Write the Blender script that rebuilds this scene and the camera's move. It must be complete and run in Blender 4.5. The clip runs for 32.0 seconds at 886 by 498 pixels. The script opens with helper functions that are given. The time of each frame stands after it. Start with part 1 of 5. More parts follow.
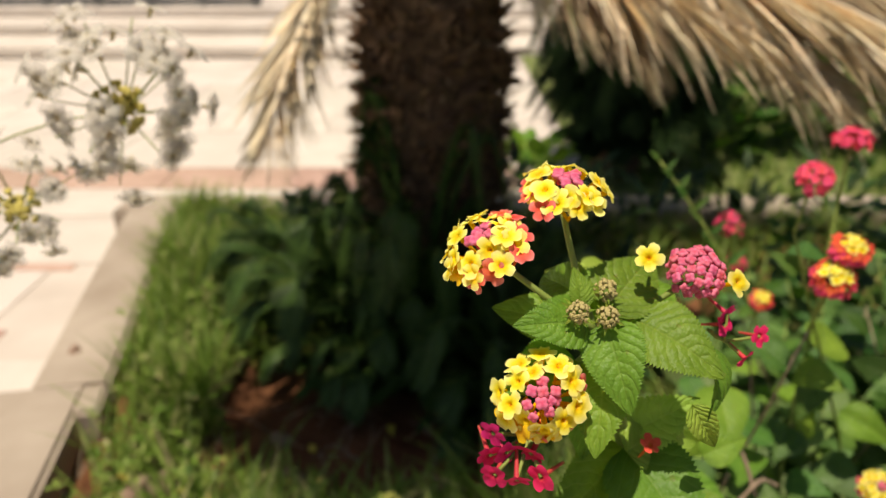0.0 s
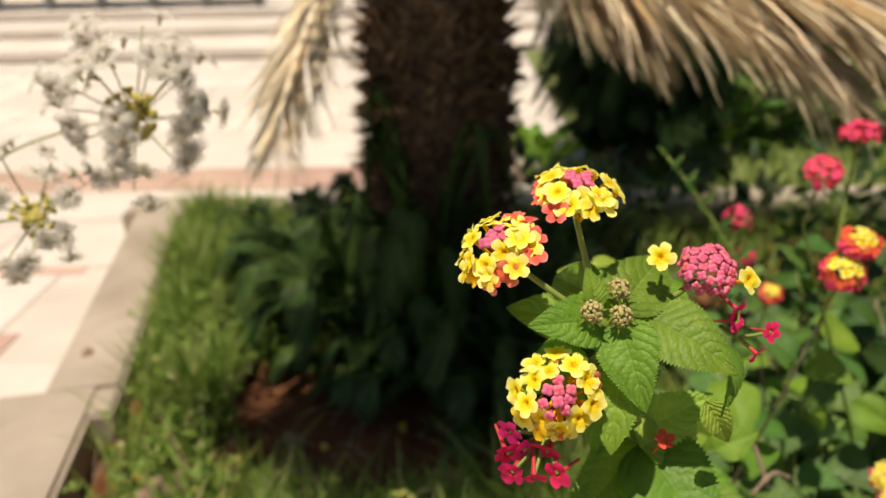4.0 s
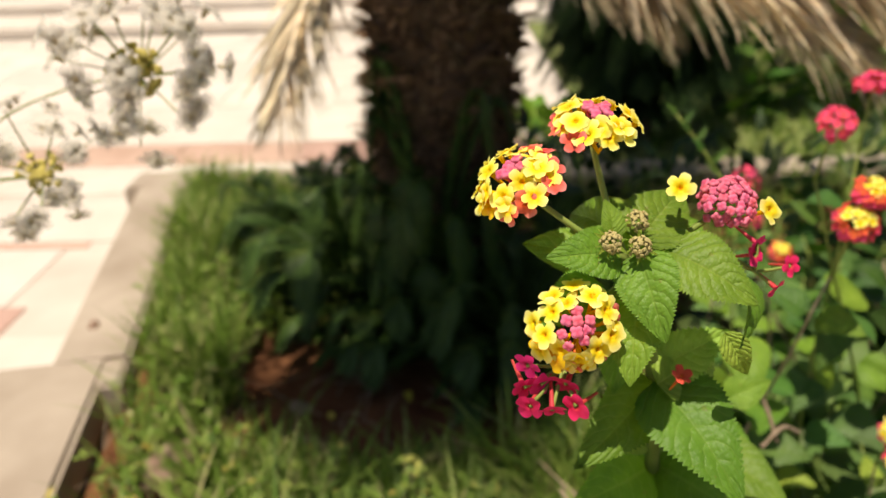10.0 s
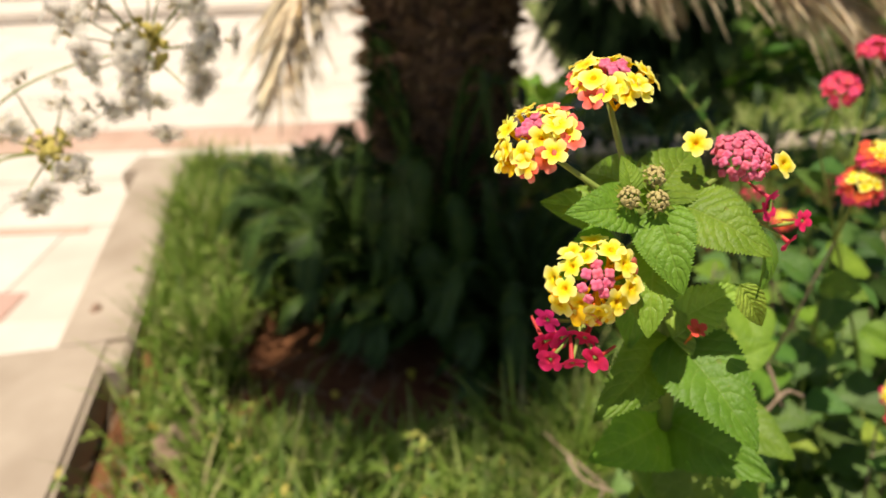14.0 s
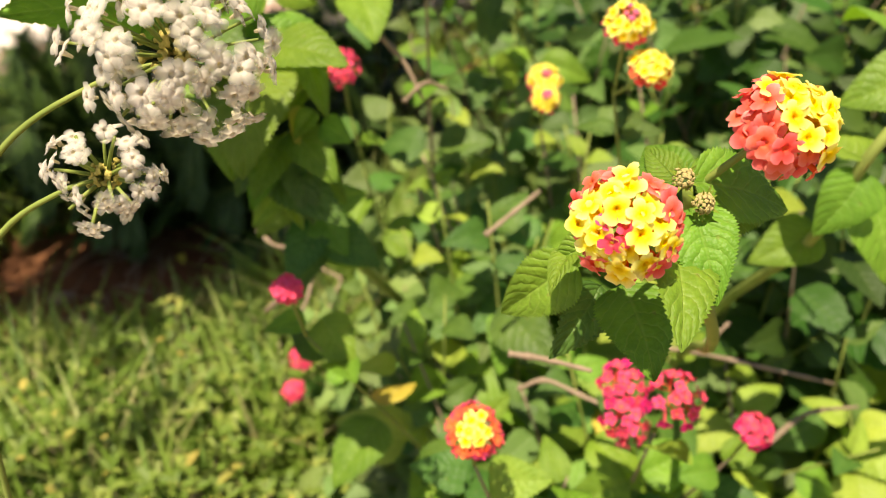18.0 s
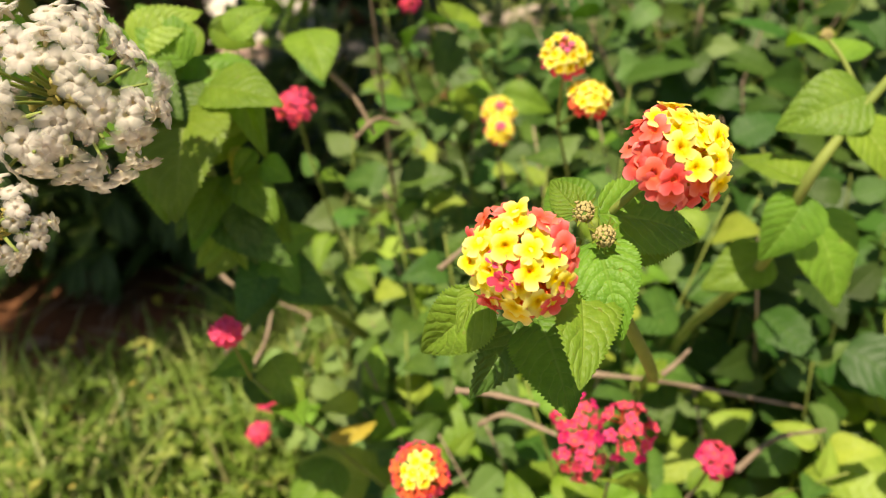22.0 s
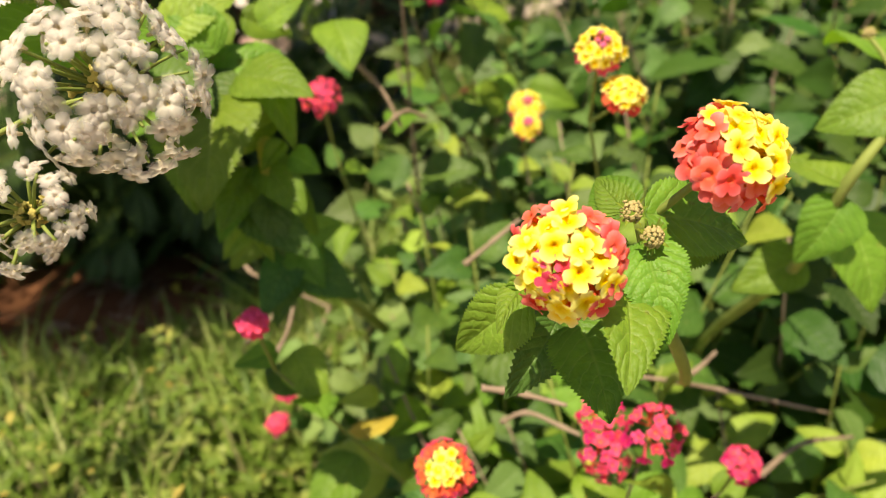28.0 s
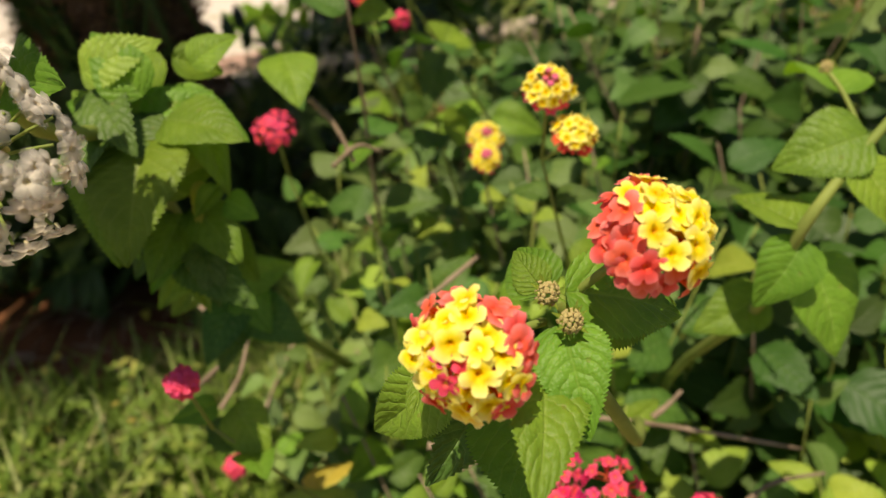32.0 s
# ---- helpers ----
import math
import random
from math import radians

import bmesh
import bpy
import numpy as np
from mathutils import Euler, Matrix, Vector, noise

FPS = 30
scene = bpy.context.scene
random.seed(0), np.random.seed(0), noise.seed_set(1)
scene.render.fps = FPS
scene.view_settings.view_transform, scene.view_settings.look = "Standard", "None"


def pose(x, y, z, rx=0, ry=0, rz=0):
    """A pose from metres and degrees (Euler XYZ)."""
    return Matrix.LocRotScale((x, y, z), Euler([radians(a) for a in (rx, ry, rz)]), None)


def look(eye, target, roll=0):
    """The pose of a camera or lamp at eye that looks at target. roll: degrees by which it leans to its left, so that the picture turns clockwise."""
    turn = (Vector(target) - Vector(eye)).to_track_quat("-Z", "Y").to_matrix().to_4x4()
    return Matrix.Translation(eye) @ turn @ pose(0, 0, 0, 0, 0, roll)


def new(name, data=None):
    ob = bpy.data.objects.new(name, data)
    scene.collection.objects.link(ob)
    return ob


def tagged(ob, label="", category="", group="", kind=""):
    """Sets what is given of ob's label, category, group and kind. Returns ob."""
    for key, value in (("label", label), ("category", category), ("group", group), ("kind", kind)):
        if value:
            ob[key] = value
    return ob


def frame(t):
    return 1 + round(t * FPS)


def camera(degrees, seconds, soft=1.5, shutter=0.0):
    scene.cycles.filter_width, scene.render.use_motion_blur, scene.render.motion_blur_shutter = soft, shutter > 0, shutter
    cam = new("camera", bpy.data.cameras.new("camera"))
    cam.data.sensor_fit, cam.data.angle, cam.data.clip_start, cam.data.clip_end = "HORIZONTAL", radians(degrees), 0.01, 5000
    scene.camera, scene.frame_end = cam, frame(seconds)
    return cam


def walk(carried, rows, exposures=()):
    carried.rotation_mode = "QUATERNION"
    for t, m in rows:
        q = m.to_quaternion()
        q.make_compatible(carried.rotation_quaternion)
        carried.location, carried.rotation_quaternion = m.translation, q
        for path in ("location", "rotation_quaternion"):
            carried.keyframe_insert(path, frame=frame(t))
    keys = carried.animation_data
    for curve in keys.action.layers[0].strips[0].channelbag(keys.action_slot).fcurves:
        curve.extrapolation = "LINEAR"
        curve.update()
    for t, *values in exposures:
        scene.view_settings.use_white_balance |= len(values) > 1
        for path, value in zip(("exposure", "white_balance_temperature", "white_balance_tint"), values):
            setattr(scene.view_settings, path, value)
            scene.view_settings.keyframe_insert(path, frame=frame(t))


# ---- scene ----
cam = camera(64.4, 32.0, 1.0)
# A phone held close to the flowers: the near plant is sharp, the rest soft.
cam.data.dof.use_dof = True
cam.data.dof.focus_distance = 0.157
cam.data.dof.aperture_fstop = 14.0
PATH = [
    (0, (-0.0000, 0.0000, 0.8200), (-0.0000, 1.8126, -0.0252), 0.00),
    (1, (0.0016, 0.0012, 0.8166), (-0.0048, 1.8194, -0.0167), 0.40),
    (2, (-0.0019, -0.0024, 0.8192), (-0.0125, 1.8094, -0.0276), -0.19),
    (2.5, (0.0007, -0.0007, 0.8188), (-0.0212, 1.8104, -0.0294), -0.44),
    (4.5, (-0.0032, -0.0044, 0.8237), (-0.0202, 1.8005, -0.0378), -1.31),
    (5, (-0.0036, -0.0063, 0.8157), (-0.0164, 1.7904, -0.0628), -0.85),
    (5.5, (-0.0020, -0.0047, 0.8072), (-0.0074, 1.7872, -0.0811), -0.29),
    (6, (-0.0014, -0.0033, 0.8093), (-0.0115, 1.7844, -0.0875), -1.00),
    (7, (-0.0048, -0.0022, 0.8105), (-0.0250, 1.7792, -0.0985), -1.39),
    (8, (-0.0087, -0.0054, 0.8115), (-0.0235, 1.7766, -0.0965), -1.21),
    (9, (-0.0037, -0.0017, 0.8120), (-0.0324, 1.7743, -0.1073), -1.84),
    (10, (-0.0061, -0.0056, 0.8117), (-0.0341, 1.7732, -0.1021), -1.76),
    (11, (-0.0049, -0.0022, 0.8134), (-0.0430, 1.7707, -0.1114), -2.45),
    (12, (-0.0012, 0.0050, 0.8102), (-0.0477, 1.7716, -0.1262), -2.67),
    (13, (-0.0044, -0.0050, 0.8049), (-0.0429, 1.7563, -0.1420), -2.16),
    (14, (-0.0128, -0.0119, 0.8077), (-0.0332, 1.7435, -0.1505), -2.42),
    (14.5, (-0.0071, -0.0162, 0.8009), (0.0138, 1.7245, -0.1837), -2.11),
    (15, (0.0229, -0.0390, 0.7652), (0.1545, 1.6148, -0.3517), -2.26),
    (15.5, (0.0400, -0.0704, 0.7261), (0.2227, 1.4376, -0.5749), -4.44),
    (17.5, (0.0932, -0.0617, 0.6792), (0.4966, 1.5224, -0.4731), -5.64),
    (18, (0.0948, -0.0621, 0.6802), (0.4837, 1.5135, -0.4887), -6.19),
    (19, (0.0979, -0.0647, 0.6801), (0.4828, 1.5112, -0.4897), -6.72),
    (19.5, (0.0972, -0.0660, 0.6799), (0.4844, 1.5135, -0.4843), -6.55),
    (20, (0.0988, -0.0691, 0.6808), (0.5001, 1.5373, -0.4410), -6.23),
    (20.5, (0.1024, -0.0689, 0.6814), (0.5156, 1.5607, -0.4020), -6.84),
    (21, (0.1140, -0.0688, 0.6798), (0.5566, 1.5452, -0.4152), -6.92),
    (21.5, (0.1170, -0.0656, 0.6774), (0.5563, 1.5451, -0.4239), -7.10),
    (22, (0.1148, -0.0648, 0.6779), (0.5530, 1.5479, -0.4208), -7.24),
    (23, (0.1113, -0.0644, 0.6783), (0.5330, 1.5485, -0.4266), -7.17),
    (24, (0.1106, -0.0651, 0.6781), (0.5240, 1.5482, -0.4294), -7.12),
    (25, (0.1121, -0.0646, 0.6790), (0.5260, 1.5508, -0.4252), -7.12),
    (25.5, (0.1124, -0.0628, 0.6785), (0.5246, 1.5529, -0.4258), -6.99),
    (27.5, (0.1122, -0.0613, 0.6778), (0.5081, 1.5544, -0.4324), -6.96),
    (28, (0.1101, -0.0596, 0.6772), (0.5049, 1.5567, -0.4327), -6.81),
    (29, (0.1101, -0.0599, 0.6801), (0.4980, 1.5623, -0.4236), -6.77),
    (29.5, (0.1112, -0.0600, 0.6796), (0.4932, 1.5661, -0.4204), -6.66),
    (30, (0.1157, -0.0537, 0.6792), (0.5070, 1.5675, -0.4248), -6.49),
    (30.5, (0.1251, -0.0496, 0.6796), (0.5639, 1.5689, -0.4105), -6.45),
    (31, (0.1349, -0.0522, 0.6803), (0.5764, 1.5772, -0.3922), -6.99),
    (31.5, (0.1397, -0.0513, 0.6822), (0.5614, 1.5776, -0.3989), -7.37),
    (32, (0.1327, -0.0464, 0.6794), (0.5744, 1.5767, -0.4024), -6.74),
]
walk(cam, [(t, look(eye, target, roll)) for t, eye, target, roll in PATH], [(t, s, 7100 if t < 14.5 else 7700, 14) for t, s in ((0, 0.02), (6, 0.12), (9, 0.2), (14.2, 0.32), (15, 0.85), (17.5, 0.8), (19.5, 0.76), (22, 0.6), (28, 0.64), (30, 0.38), (31, 0.12), (32, 0.12))])

# ---- light ----
SUN_UP, SUN_TURN = radians(76), radians(215)
world = bpy.data.worlds.new("sky")
scene.world = world
world.use_nodes = True
wn = world.node_tree.nodes
sky = wn.new("ShaderNodeTexSky")
sky.sky_type = "NISHITA"
sky.sun_disc = False
sky.sun_elevation, sky.sun_rotation = SUN_UP, SUN_TURN
world.node_tree.links.new(sky.outputs[0], wn["Background"].inputs[0])
wn["Background"].inputs[1].default_value = 0.064
sun = new("sun", bpy.data.lights.new("sun", "SUN"))
sun.data.energy, sun.data.angle, sun.data.color = 5.0, radians(0.53), (1.0, 0.94, 0.80)
way = Vector((math.sin(SUN_TURN) * math.cos(SUN_UP), math.cos(SUN_TURN) * math.cos(SUN_UP), math.sin(SUN_UP)))
sun.matrix_world = look(way * 20, (0, 0, 0))


# ---- materials ----
def shader(name, rough=0.6, spec=0.3):
    m = bpy.data.materials.new(name)
    m.use_nodes = True
    n, l = m.node_tree.nodes, m.node_tree.links
    b = n["Principled BSDF"]
    b.inputs["Roughness"].default_value = rough
    b.inputs["Specular IOR Level"].default_value = spec
    return m, n, l, b


def ramp(n, stops):
    r = n.new("ShaderNodeValToRGB")
    e = r.color_ramp.elements
    while len(e) < len(stops):
        e.new(0.5)
    for k, (at, c) in enumerate(stops):
        e[k].position, e[k].color = at, (*c, 1)
    return r


def calc(n, l, op, a, b=None, c=None):
    m = n.new("ShaderNodeMath")
    m.operation = op
    for k, v in enumerate((a, b, c)):
        if v is None:
            continue
        if isinstance(v, (int, float)):
            m.inputs[k].default_value = v
        else:
            l.new(v, m.inputs[k])
    return m.outputs[0]


def mix(n, l, kind, f, a, b):
    m = n.new("ShaderNodeMixRGB")
    m.blend_type = kind
    for k, v in enumerate((f, a, b)):
        if isinstance(v, (int, float)):
            m.inputs[k].default_value = v
        elif isinstance(v, tuple):
            m.inputs[k].default_value = (*v, 1)
        else:
            l.new(v, m.inputs[k])
    return m.outputs[0]


def noise_of(n, l, size, detail=4, coord="Object", rough=0.55):
    t = n.new("ShaderNodeTexCoord")
    x = n.new("ShaderNodeTexNoise")
    x.inputs["Scale"].default_value = size
    x.inputs["Detail"].default_value = detail
    x.inputs["Roughness"].default_value = rough
    l.new(t.outputs[coord], x.inputs["Vector"])
    return x.outputs["Fac"]


def bump(n, l, b, height, strength, dist):
    k = n.new("ShaderNodeBump")
    k.inputs["Strength"].default_value, k.inputs["Distance"].default_value = strength, dist
    l.new(height, k.inputs["Height"])
    l.new(k.outputs[0], b.inputs["Normal"])


def jitter(n, l, colour, spread_v=0.35, spread_h=0.03, island=False):
    """Each piece a little lighter or darker and of another hue than the next."""
    if island:
        r = n.new("ShaderNodeNewGeometry").outputs["Random Per Island"]
    else:
        r = n.new("ShaderNodeObjectInfo").outputs["Random"]
    h = n.new("ShaderNodeHueSaturation")
    l.new(colour, h.inputs["Color"])
    l.new(calc(n, l, "MULTIPLY_ADD", r, spread_h, 0.5 - spread_h / 2), h.inputs["Hue"])
    l.new(calc(n, l, "MULTIPLY_ADD", calc(n, l, "FRACT", calc(n, l, "MULTIPLY", r, 7.31)), spread_v, 1 - spread_v / 2), h.inputs["Value"])
    return h.outputs[0]


def thin(m, n, l, b, colour, amount):
    """Lets light through a thin petal or leaf."""
    t = n.new("ShaderNodeBsdfTranslucent")
    l.new(colour, t.inputs["Color"])
    s = n.new("ShaderNodeMixShader")
    s.inputs[0].default_value = amount
    l.new(b.outputs[0], s.inputs[1])
    l.new(t.outputs[0], s.inputs[2])
    l.new(s.outputs[0], n["Material Output"].inputs["Surface"])


def leaf_material(name, dark, light, vein, through_colour, amount=0.3, veins=8.0, relief=1.0, spread=0.35, island=False):
    m, n, l, b = shader(name, 0.5, 0.36)
    uv = n.new("ShaderNodeUVMap")
    sep = n.new("ShaderNodeSeparateXYZ")
    l.new(uv.outputs[0], sep.inputs[0])
    side = calc(n, l, "ABSOLUTE", calc(n, l, "MULTIPLY_ADD", sep.outputs[0], 2.0, -1.0))
    phase = calc(n, l, "SUBTRACT", calc(n, l, "MULTIPLY", sep.outputs[1], veins), calc(n, l, "MULTIPLY", calc(n, l, "POWER", side, 1.3), 2.2))
    phase = calc(n, l, "MULTIPLY_ADD", noise_of(n, l, 6.0, 2), 0.9, phase)
    tooth = calc(n, l, "ABSOLUTE", calc(n, l, "SUBTRACT", calc(n, l, "FRACT", phase), 0.5))
    ribs = n.new("ShaderNodeMapRange")
    ribs.inputs[1].default_value, ribs.inputs[2].default_value = 0.5, 0.40
    ribs.inputs[3].default_value, ribs.inputs[4].default_value = 1.0, 0.0
    l.new(tooth, ribs.inputs[0])
    mid = n.new("ShaderNodeMapRange")
    mid.inputs[1].default_value, mid.inputs[2].default_value = 0.0, 0.07
    mid.inputs[3].default_value, mid.inputs[4].default_value = 1.0, 0.0
    l.new(side, mid.inputs[0])
    lines = calc(n, l, "MAXIMUM", calc(n, l, "MULTIPLY", ribs.outputs[0], 0.75), mid.outputs[0])
    cells = n.new("ShaderNodeTexVoronoi")
    cells.inputs["Scale"].default_value = 26.0
    stretch = n.new("ShaderNodeMapping")
    stretch.inputs["Scale"].default_value = (0.8, 1.3, 1.0)
    l.new(uv.outputs[0], stretch.inputs[0])
    l.new(stretch.outputs[0], cells.inputs["Vector"])
    patch = noise_of(n, l, 3.0, 3)
    base = ramp(n, [(0.3, dark), (0.7, light)])
    l.new(patch, base.inputs[0])
    blot = calc(n, l, "GREATER_THAN", noise_of(n, l, 7.0, 2), 0.74)
    colour = mix(n, l, "MIX", calc(n, l, "MULTIPLY", blot, 0.35), base.outputs[0], (0.22, 0.17, 0.05))
    colour = mix(n, l, "MIX", calc(n, l, "MULTIPLY", lines, 0.4), colour, vein)
    colour = jitter(n, l, colour, spread, 0.04, island)
    l.new(colour, b.inputs["Base Color"])
    wide = calc(n, l, "MULTIPLY", tooth, 2.0)
    pillow = calc(n, l, "SUBTRACT", 1.0, calc(n, l, "MULTIPLY", wide, wide))
    height = calc(n, l, "MULTIPLY_ADD", pillow, 0.38, calc(n, l, "MULTIPLY", cells.outputs["Distance"], -0.16))
    height = calc(n, l, "SUBTRACT", height, calc(n, l, "MULTIPLY", mid.outputs[0], 0.35))
    bump(n, l, b, height, 0.6 * relief, 0.0014)
    thin(m, n, l, b, mix(n, l, "MULTIPLY", 1.0, colour, through_colour), amount)
    return m


def petal_material(name, stops, amount=0.25, spread=0.12, rough=0.55, reach=1.0):
    m, n, l, b = shader(name, rough, 0.25)
    t = n.new("ShaderNodeTexCoord")
    sep = n.new("ShaderNodeSeparateXYZ")
    l.new(t.outputs["Object"], sep.inputs[0])
    far = calc(n, l, "SQRT", calc(n, l, "ADD", calc(n, l, "MULTIPLY", sep.outputs[0], sep.outputs[0]), calc(n, l, "MULTIPLY", sep.outputs[1], sep.outputs[1])))
    far = calc(n, l, "MULTIPLY_ADD", noise_of(n, l, 4.0, 2), 0.16, calc(n, l, "SUBTRACT", calc(n, l, "DIVIDE", far, reach), 0.08))
    r = ramp(n, stops)
    l.new(far, r.inputs[0])
    colour = jitter(n, l, r.outputs[0], spread, 0.02)
    l.new(colour, b.inputs["Base Color"])
    bump(n, l, b, noise_of(n, l, 9.0, 3), 0.25, 0.0004)
    thin(m, n, l, b, colour, amount)
    return m


def soft_petal(name, stops, amount):
    """A petal faded to clear towards its rim, imitating out-of-focus blur."""
    m = petal_material(name, stops, amount, 0.08, 0.9)
    n, l = m.node_tree.nodes, m.node_tree.links
    out = n["Material Output"].inputs["Surface"]
    whole = out.links[0].from_socket
    t = n.new("ShaderNodeTexCoord")
    size = n.new("ShaderNodeVectorMath")
    size.operation = "LENGTH"
    l.new(t.outputs["Object"], size.inputs[0])
    fade = n.new("ShaderNodeMapRange")
    fade.inputs[1].default_value, fade.inputs[2].default_value = 0.35, 1.0
    fade.inputs[3].default_value, fade.inputs[4].default_value = 0.0, 0.95
    l.new(size.outputs["Value"], fade.inputs[0])
    s = n.new("ShaderNodeMixShader")
    l.new(fade.outputs[0], s.inputs[0])
    l.new(whole, s.inputs[1])
    l.new(n.new("ShaderNodeBsdfTransparent").outputs[0], s.inputs[2])
    l.new(s.outputs[0], out)
    return m


def rough_material(name, dark, light, size, rough=0.85, relief=0.5, dist=0.004, fine=None, spots=None, jit=0.0, coord="Object", spec=0.2, island=False):
    m, n, l, b = shader(name, rough, spec)
    r = ramp(n, [(0.3, dark), (0.72, light)])
    l.new(noise_of(n, l, size, 6, coord), r.inputs[0])
    colour = r.outputs[0]
    if spots:
        at, c = spots
        k = n.new("ShaderNodeMapRange")
        k.inputs[1].default_value, k.inputs[2].default_value = at, at + 0.12
        l.new(noise_of(n, l, size * 0.35, 5, coord), k.inputs[0])
        colour = mix(n, l, "MIX", calc(n, l, "MULTIPLY", k.outputs[0], 0.6), colour, c)
    if jit:
        colour = jitter(n, l, colour, jit, 0.02, island)
    l.new(colour, b.inputs["Base Color"])
    bump(n, l, b, noise_of(n, l, fine or size * 5, 5, coord, 0.65), relief, dist)
    return m


def blade_material(name, stops, amount=0.25, spread=0.5, rough=0.5, spec=0.25):
    """Blades and small leaves joined into one mesh, each with a shade of its own."""
    m, n, l, b = shader(name, rough, spec)
    g = n.new("ShaderNodeNewGeometry")
    r = ramp(n, stops)
    l.new(g.outputs["Random Per Island"], r.inputs[0])
    colour = mix(n, l, "MULTIPLY", 0.5, r.outputs[0], ramp_of_noise(n, l))
    l.new(colour, b.inputs["Base Color"])
    thin(m, n, l, b, colour, amount)
    return m


def ramp_of_noise(n, l):
    r = ramp(n, [(0.25, (0.55, 0.55, 0.5)), (0.75, (1.0, 1.0, 0.95))])
    l.new(noise_of(n, l, 60.0, 4), r.inputs[0])
    return r.outputs[0]


LEAF = leaf_material("lantana_leaf", (0.125, 0.255, 0.022), (0.22, 0.385, 0.042), (0.32, 0.46, 0.10), (0.95, 1.0, 0.4), 0.42)
LEAF_DEEP = leaf_material("lantana_leaf_deep", (0.048, 0.125, 0.018), (0.10, 0.21, 0.034), (0.18, 0.30, 0.08), (0.9, 1.0, 0.4), 0.32)
LEAF_PALE = leaf_material("lantana_leaf_pale", (0.24, 0.37, 0.04), (0.37, 0.50, 0.075), (0.45, 0.55, 0.13), (1.0, 1.0, 0.4), 0.38)
LEAF_OLD = leaf_material("yellowing_leaf", (0.42, 0.40, 0.05), (0.62, 0.52, 0.07), (0.6, 0.55, 0.2), (1.0, 0.9, 0.4), 0.3)
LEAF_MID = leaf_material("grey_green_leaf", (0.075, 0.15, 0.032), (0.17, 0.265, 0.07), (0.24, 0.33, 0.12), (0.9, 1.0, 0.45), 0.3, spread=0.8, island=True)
# Darker copy of the lantana leaf; shade among the back shrubs is painted in.
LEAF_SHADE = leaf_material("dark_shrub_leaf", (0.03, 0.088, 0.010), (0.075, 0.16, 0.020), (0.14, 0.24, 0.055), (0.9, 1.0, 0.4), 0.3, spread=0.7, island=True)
YELLOW = petal_material("yellow_petal", [(0.0, (0.50, 0.17, 0.0)), (0.10, (0.84, 0.45, 0.0)), (0.18, (0.94, 0.68, 0.01)), (0.42, (0.97, 0.80, 0.03)), (0.62, (0.98, 0.89, 0.15)), (0.95, (0.98, 0.93, 0.34))], 0.34)
# Yellow florets low on a head, their shade put into the petal colour.
SHADED_YELLOW = petal_material("amber_petal", [(0.0, (0.7, 0.2, 0.0)), (0.2, (0.90, 0.46, 0.005)), (0.75, (0.94, 0.64, 0.015))])
CORAL = petal_material("coral_petal", [(0.0, (0.85, 0.36, 0.02)), (0.2, (0.88, 0.13, 0.05)), (0.8, (0.90, 0.12, 0.07))])
SALMON = petal_material("salmon_petal", [(0.0, (0.86, 0.30, 0.03)), (0.2, (0.86, 0.10, 0.045)), (0.6, (0.88, 0.15, 0.11)), (0.95, (0.90, 0.27, 0.25))])
ROSE = petal_material("rose_petal", [(0.0, (0.85, 0.25, 0.06)), (0.25, (0.84, 0.065, 0.13)), (0.85, (0.86, 0.085, 0.21))])
PINK = petal_material("pink_bud", [(0.0, (0.72, 0.08, 0.16)), (0.5, (0.80, 0.16, 0.27)), (0.9, (0.86, 0.24, 0.36))])
MAGENTA = petal_material("magenta_petal", [(0.0, (0.62, 0.10, 0.06)), (0.3, (0.70, 0.015, 0.12)), (0.9, (0.80, 0.03, 0.19))])
# White florets with lens blur imitated by their fading rims.
WHITE = soft_petal("white_petal", [(0.0, (0.62, 0.52, 0.22)), (0.2, (0.74, 0.69, 0.60)), (0.8, (0.80, 0.76, 0.70))], 0.45)
STEM = rough_material("green_stem", (0.15, 0.21, 0.04), (0.27, 0.32, 0.08), 40, 0.6, 0.3, 0.0006, 260)
BUD = rough_material("green_bud", (0.36, 0.34, 0.10), (0.60, 0.46, 0.24), 120, 0.7, 0.5, 0.0006, 400)
HEART = rough_material("yellow_green_bud", (0.42, 0.36, 0.08), (0.66, 0.55, 0.18), 120, 0.7, 0.4, 0.0006, 400)
TWIG = rough_material("dry_twig", (0.18, 0.13, 0.085), (0.38, 0.29, 0.21), 30, 0.85, 0.6, 0.001, 160)
SOIL = rough_material("red_soil", (0.085, 0.033, 0.015), (0.24, 0.105, 0.046), 9, 0.95, 0.8, 0.012, 60, coord="Object")
KERB = rough_material("concrete", (0.31, 0.25, 0.195), (0.44, 0.37, 0.30), 6, 0.9, 0.5, 0.002, 140, spots=(0.56, (0.24, 0.18, 0.13)))
TILE = rough_material("cream_tile", (0.56, 0.495, 0.43), (0.67, 0.605, 0.54), 4, 0.75, 0.3, 0.002, 90, jit=0.12)
TILE_RED = rough_material("reddish_tile", (0.42, 0.27, 0.21), (0.55, 0.38, 0.31), 7, 0.8, 0.3, 0.002, 90, jit=0.2)
JOINT = rough_material("pale_mortar", (0.50, 0.43, 0.37), (0.61, 0.545, 0.48), 5, 0.85, 0.3, 0.002, 90)
BARK = rough_material("palm_bark", (0.075, 0.044, 0.026), (0.26, 0.16, 0.095), 25, 0.9, 0.9, 0.004, 120, jit=0.7)
FIBRE = rough_material("palm_fibre", (0.10, 0.06, 0.035), (0.34, 0.22, 0.13), 30, 0.9, 0.3, 0.001, 120, jit=0.8, island=True)
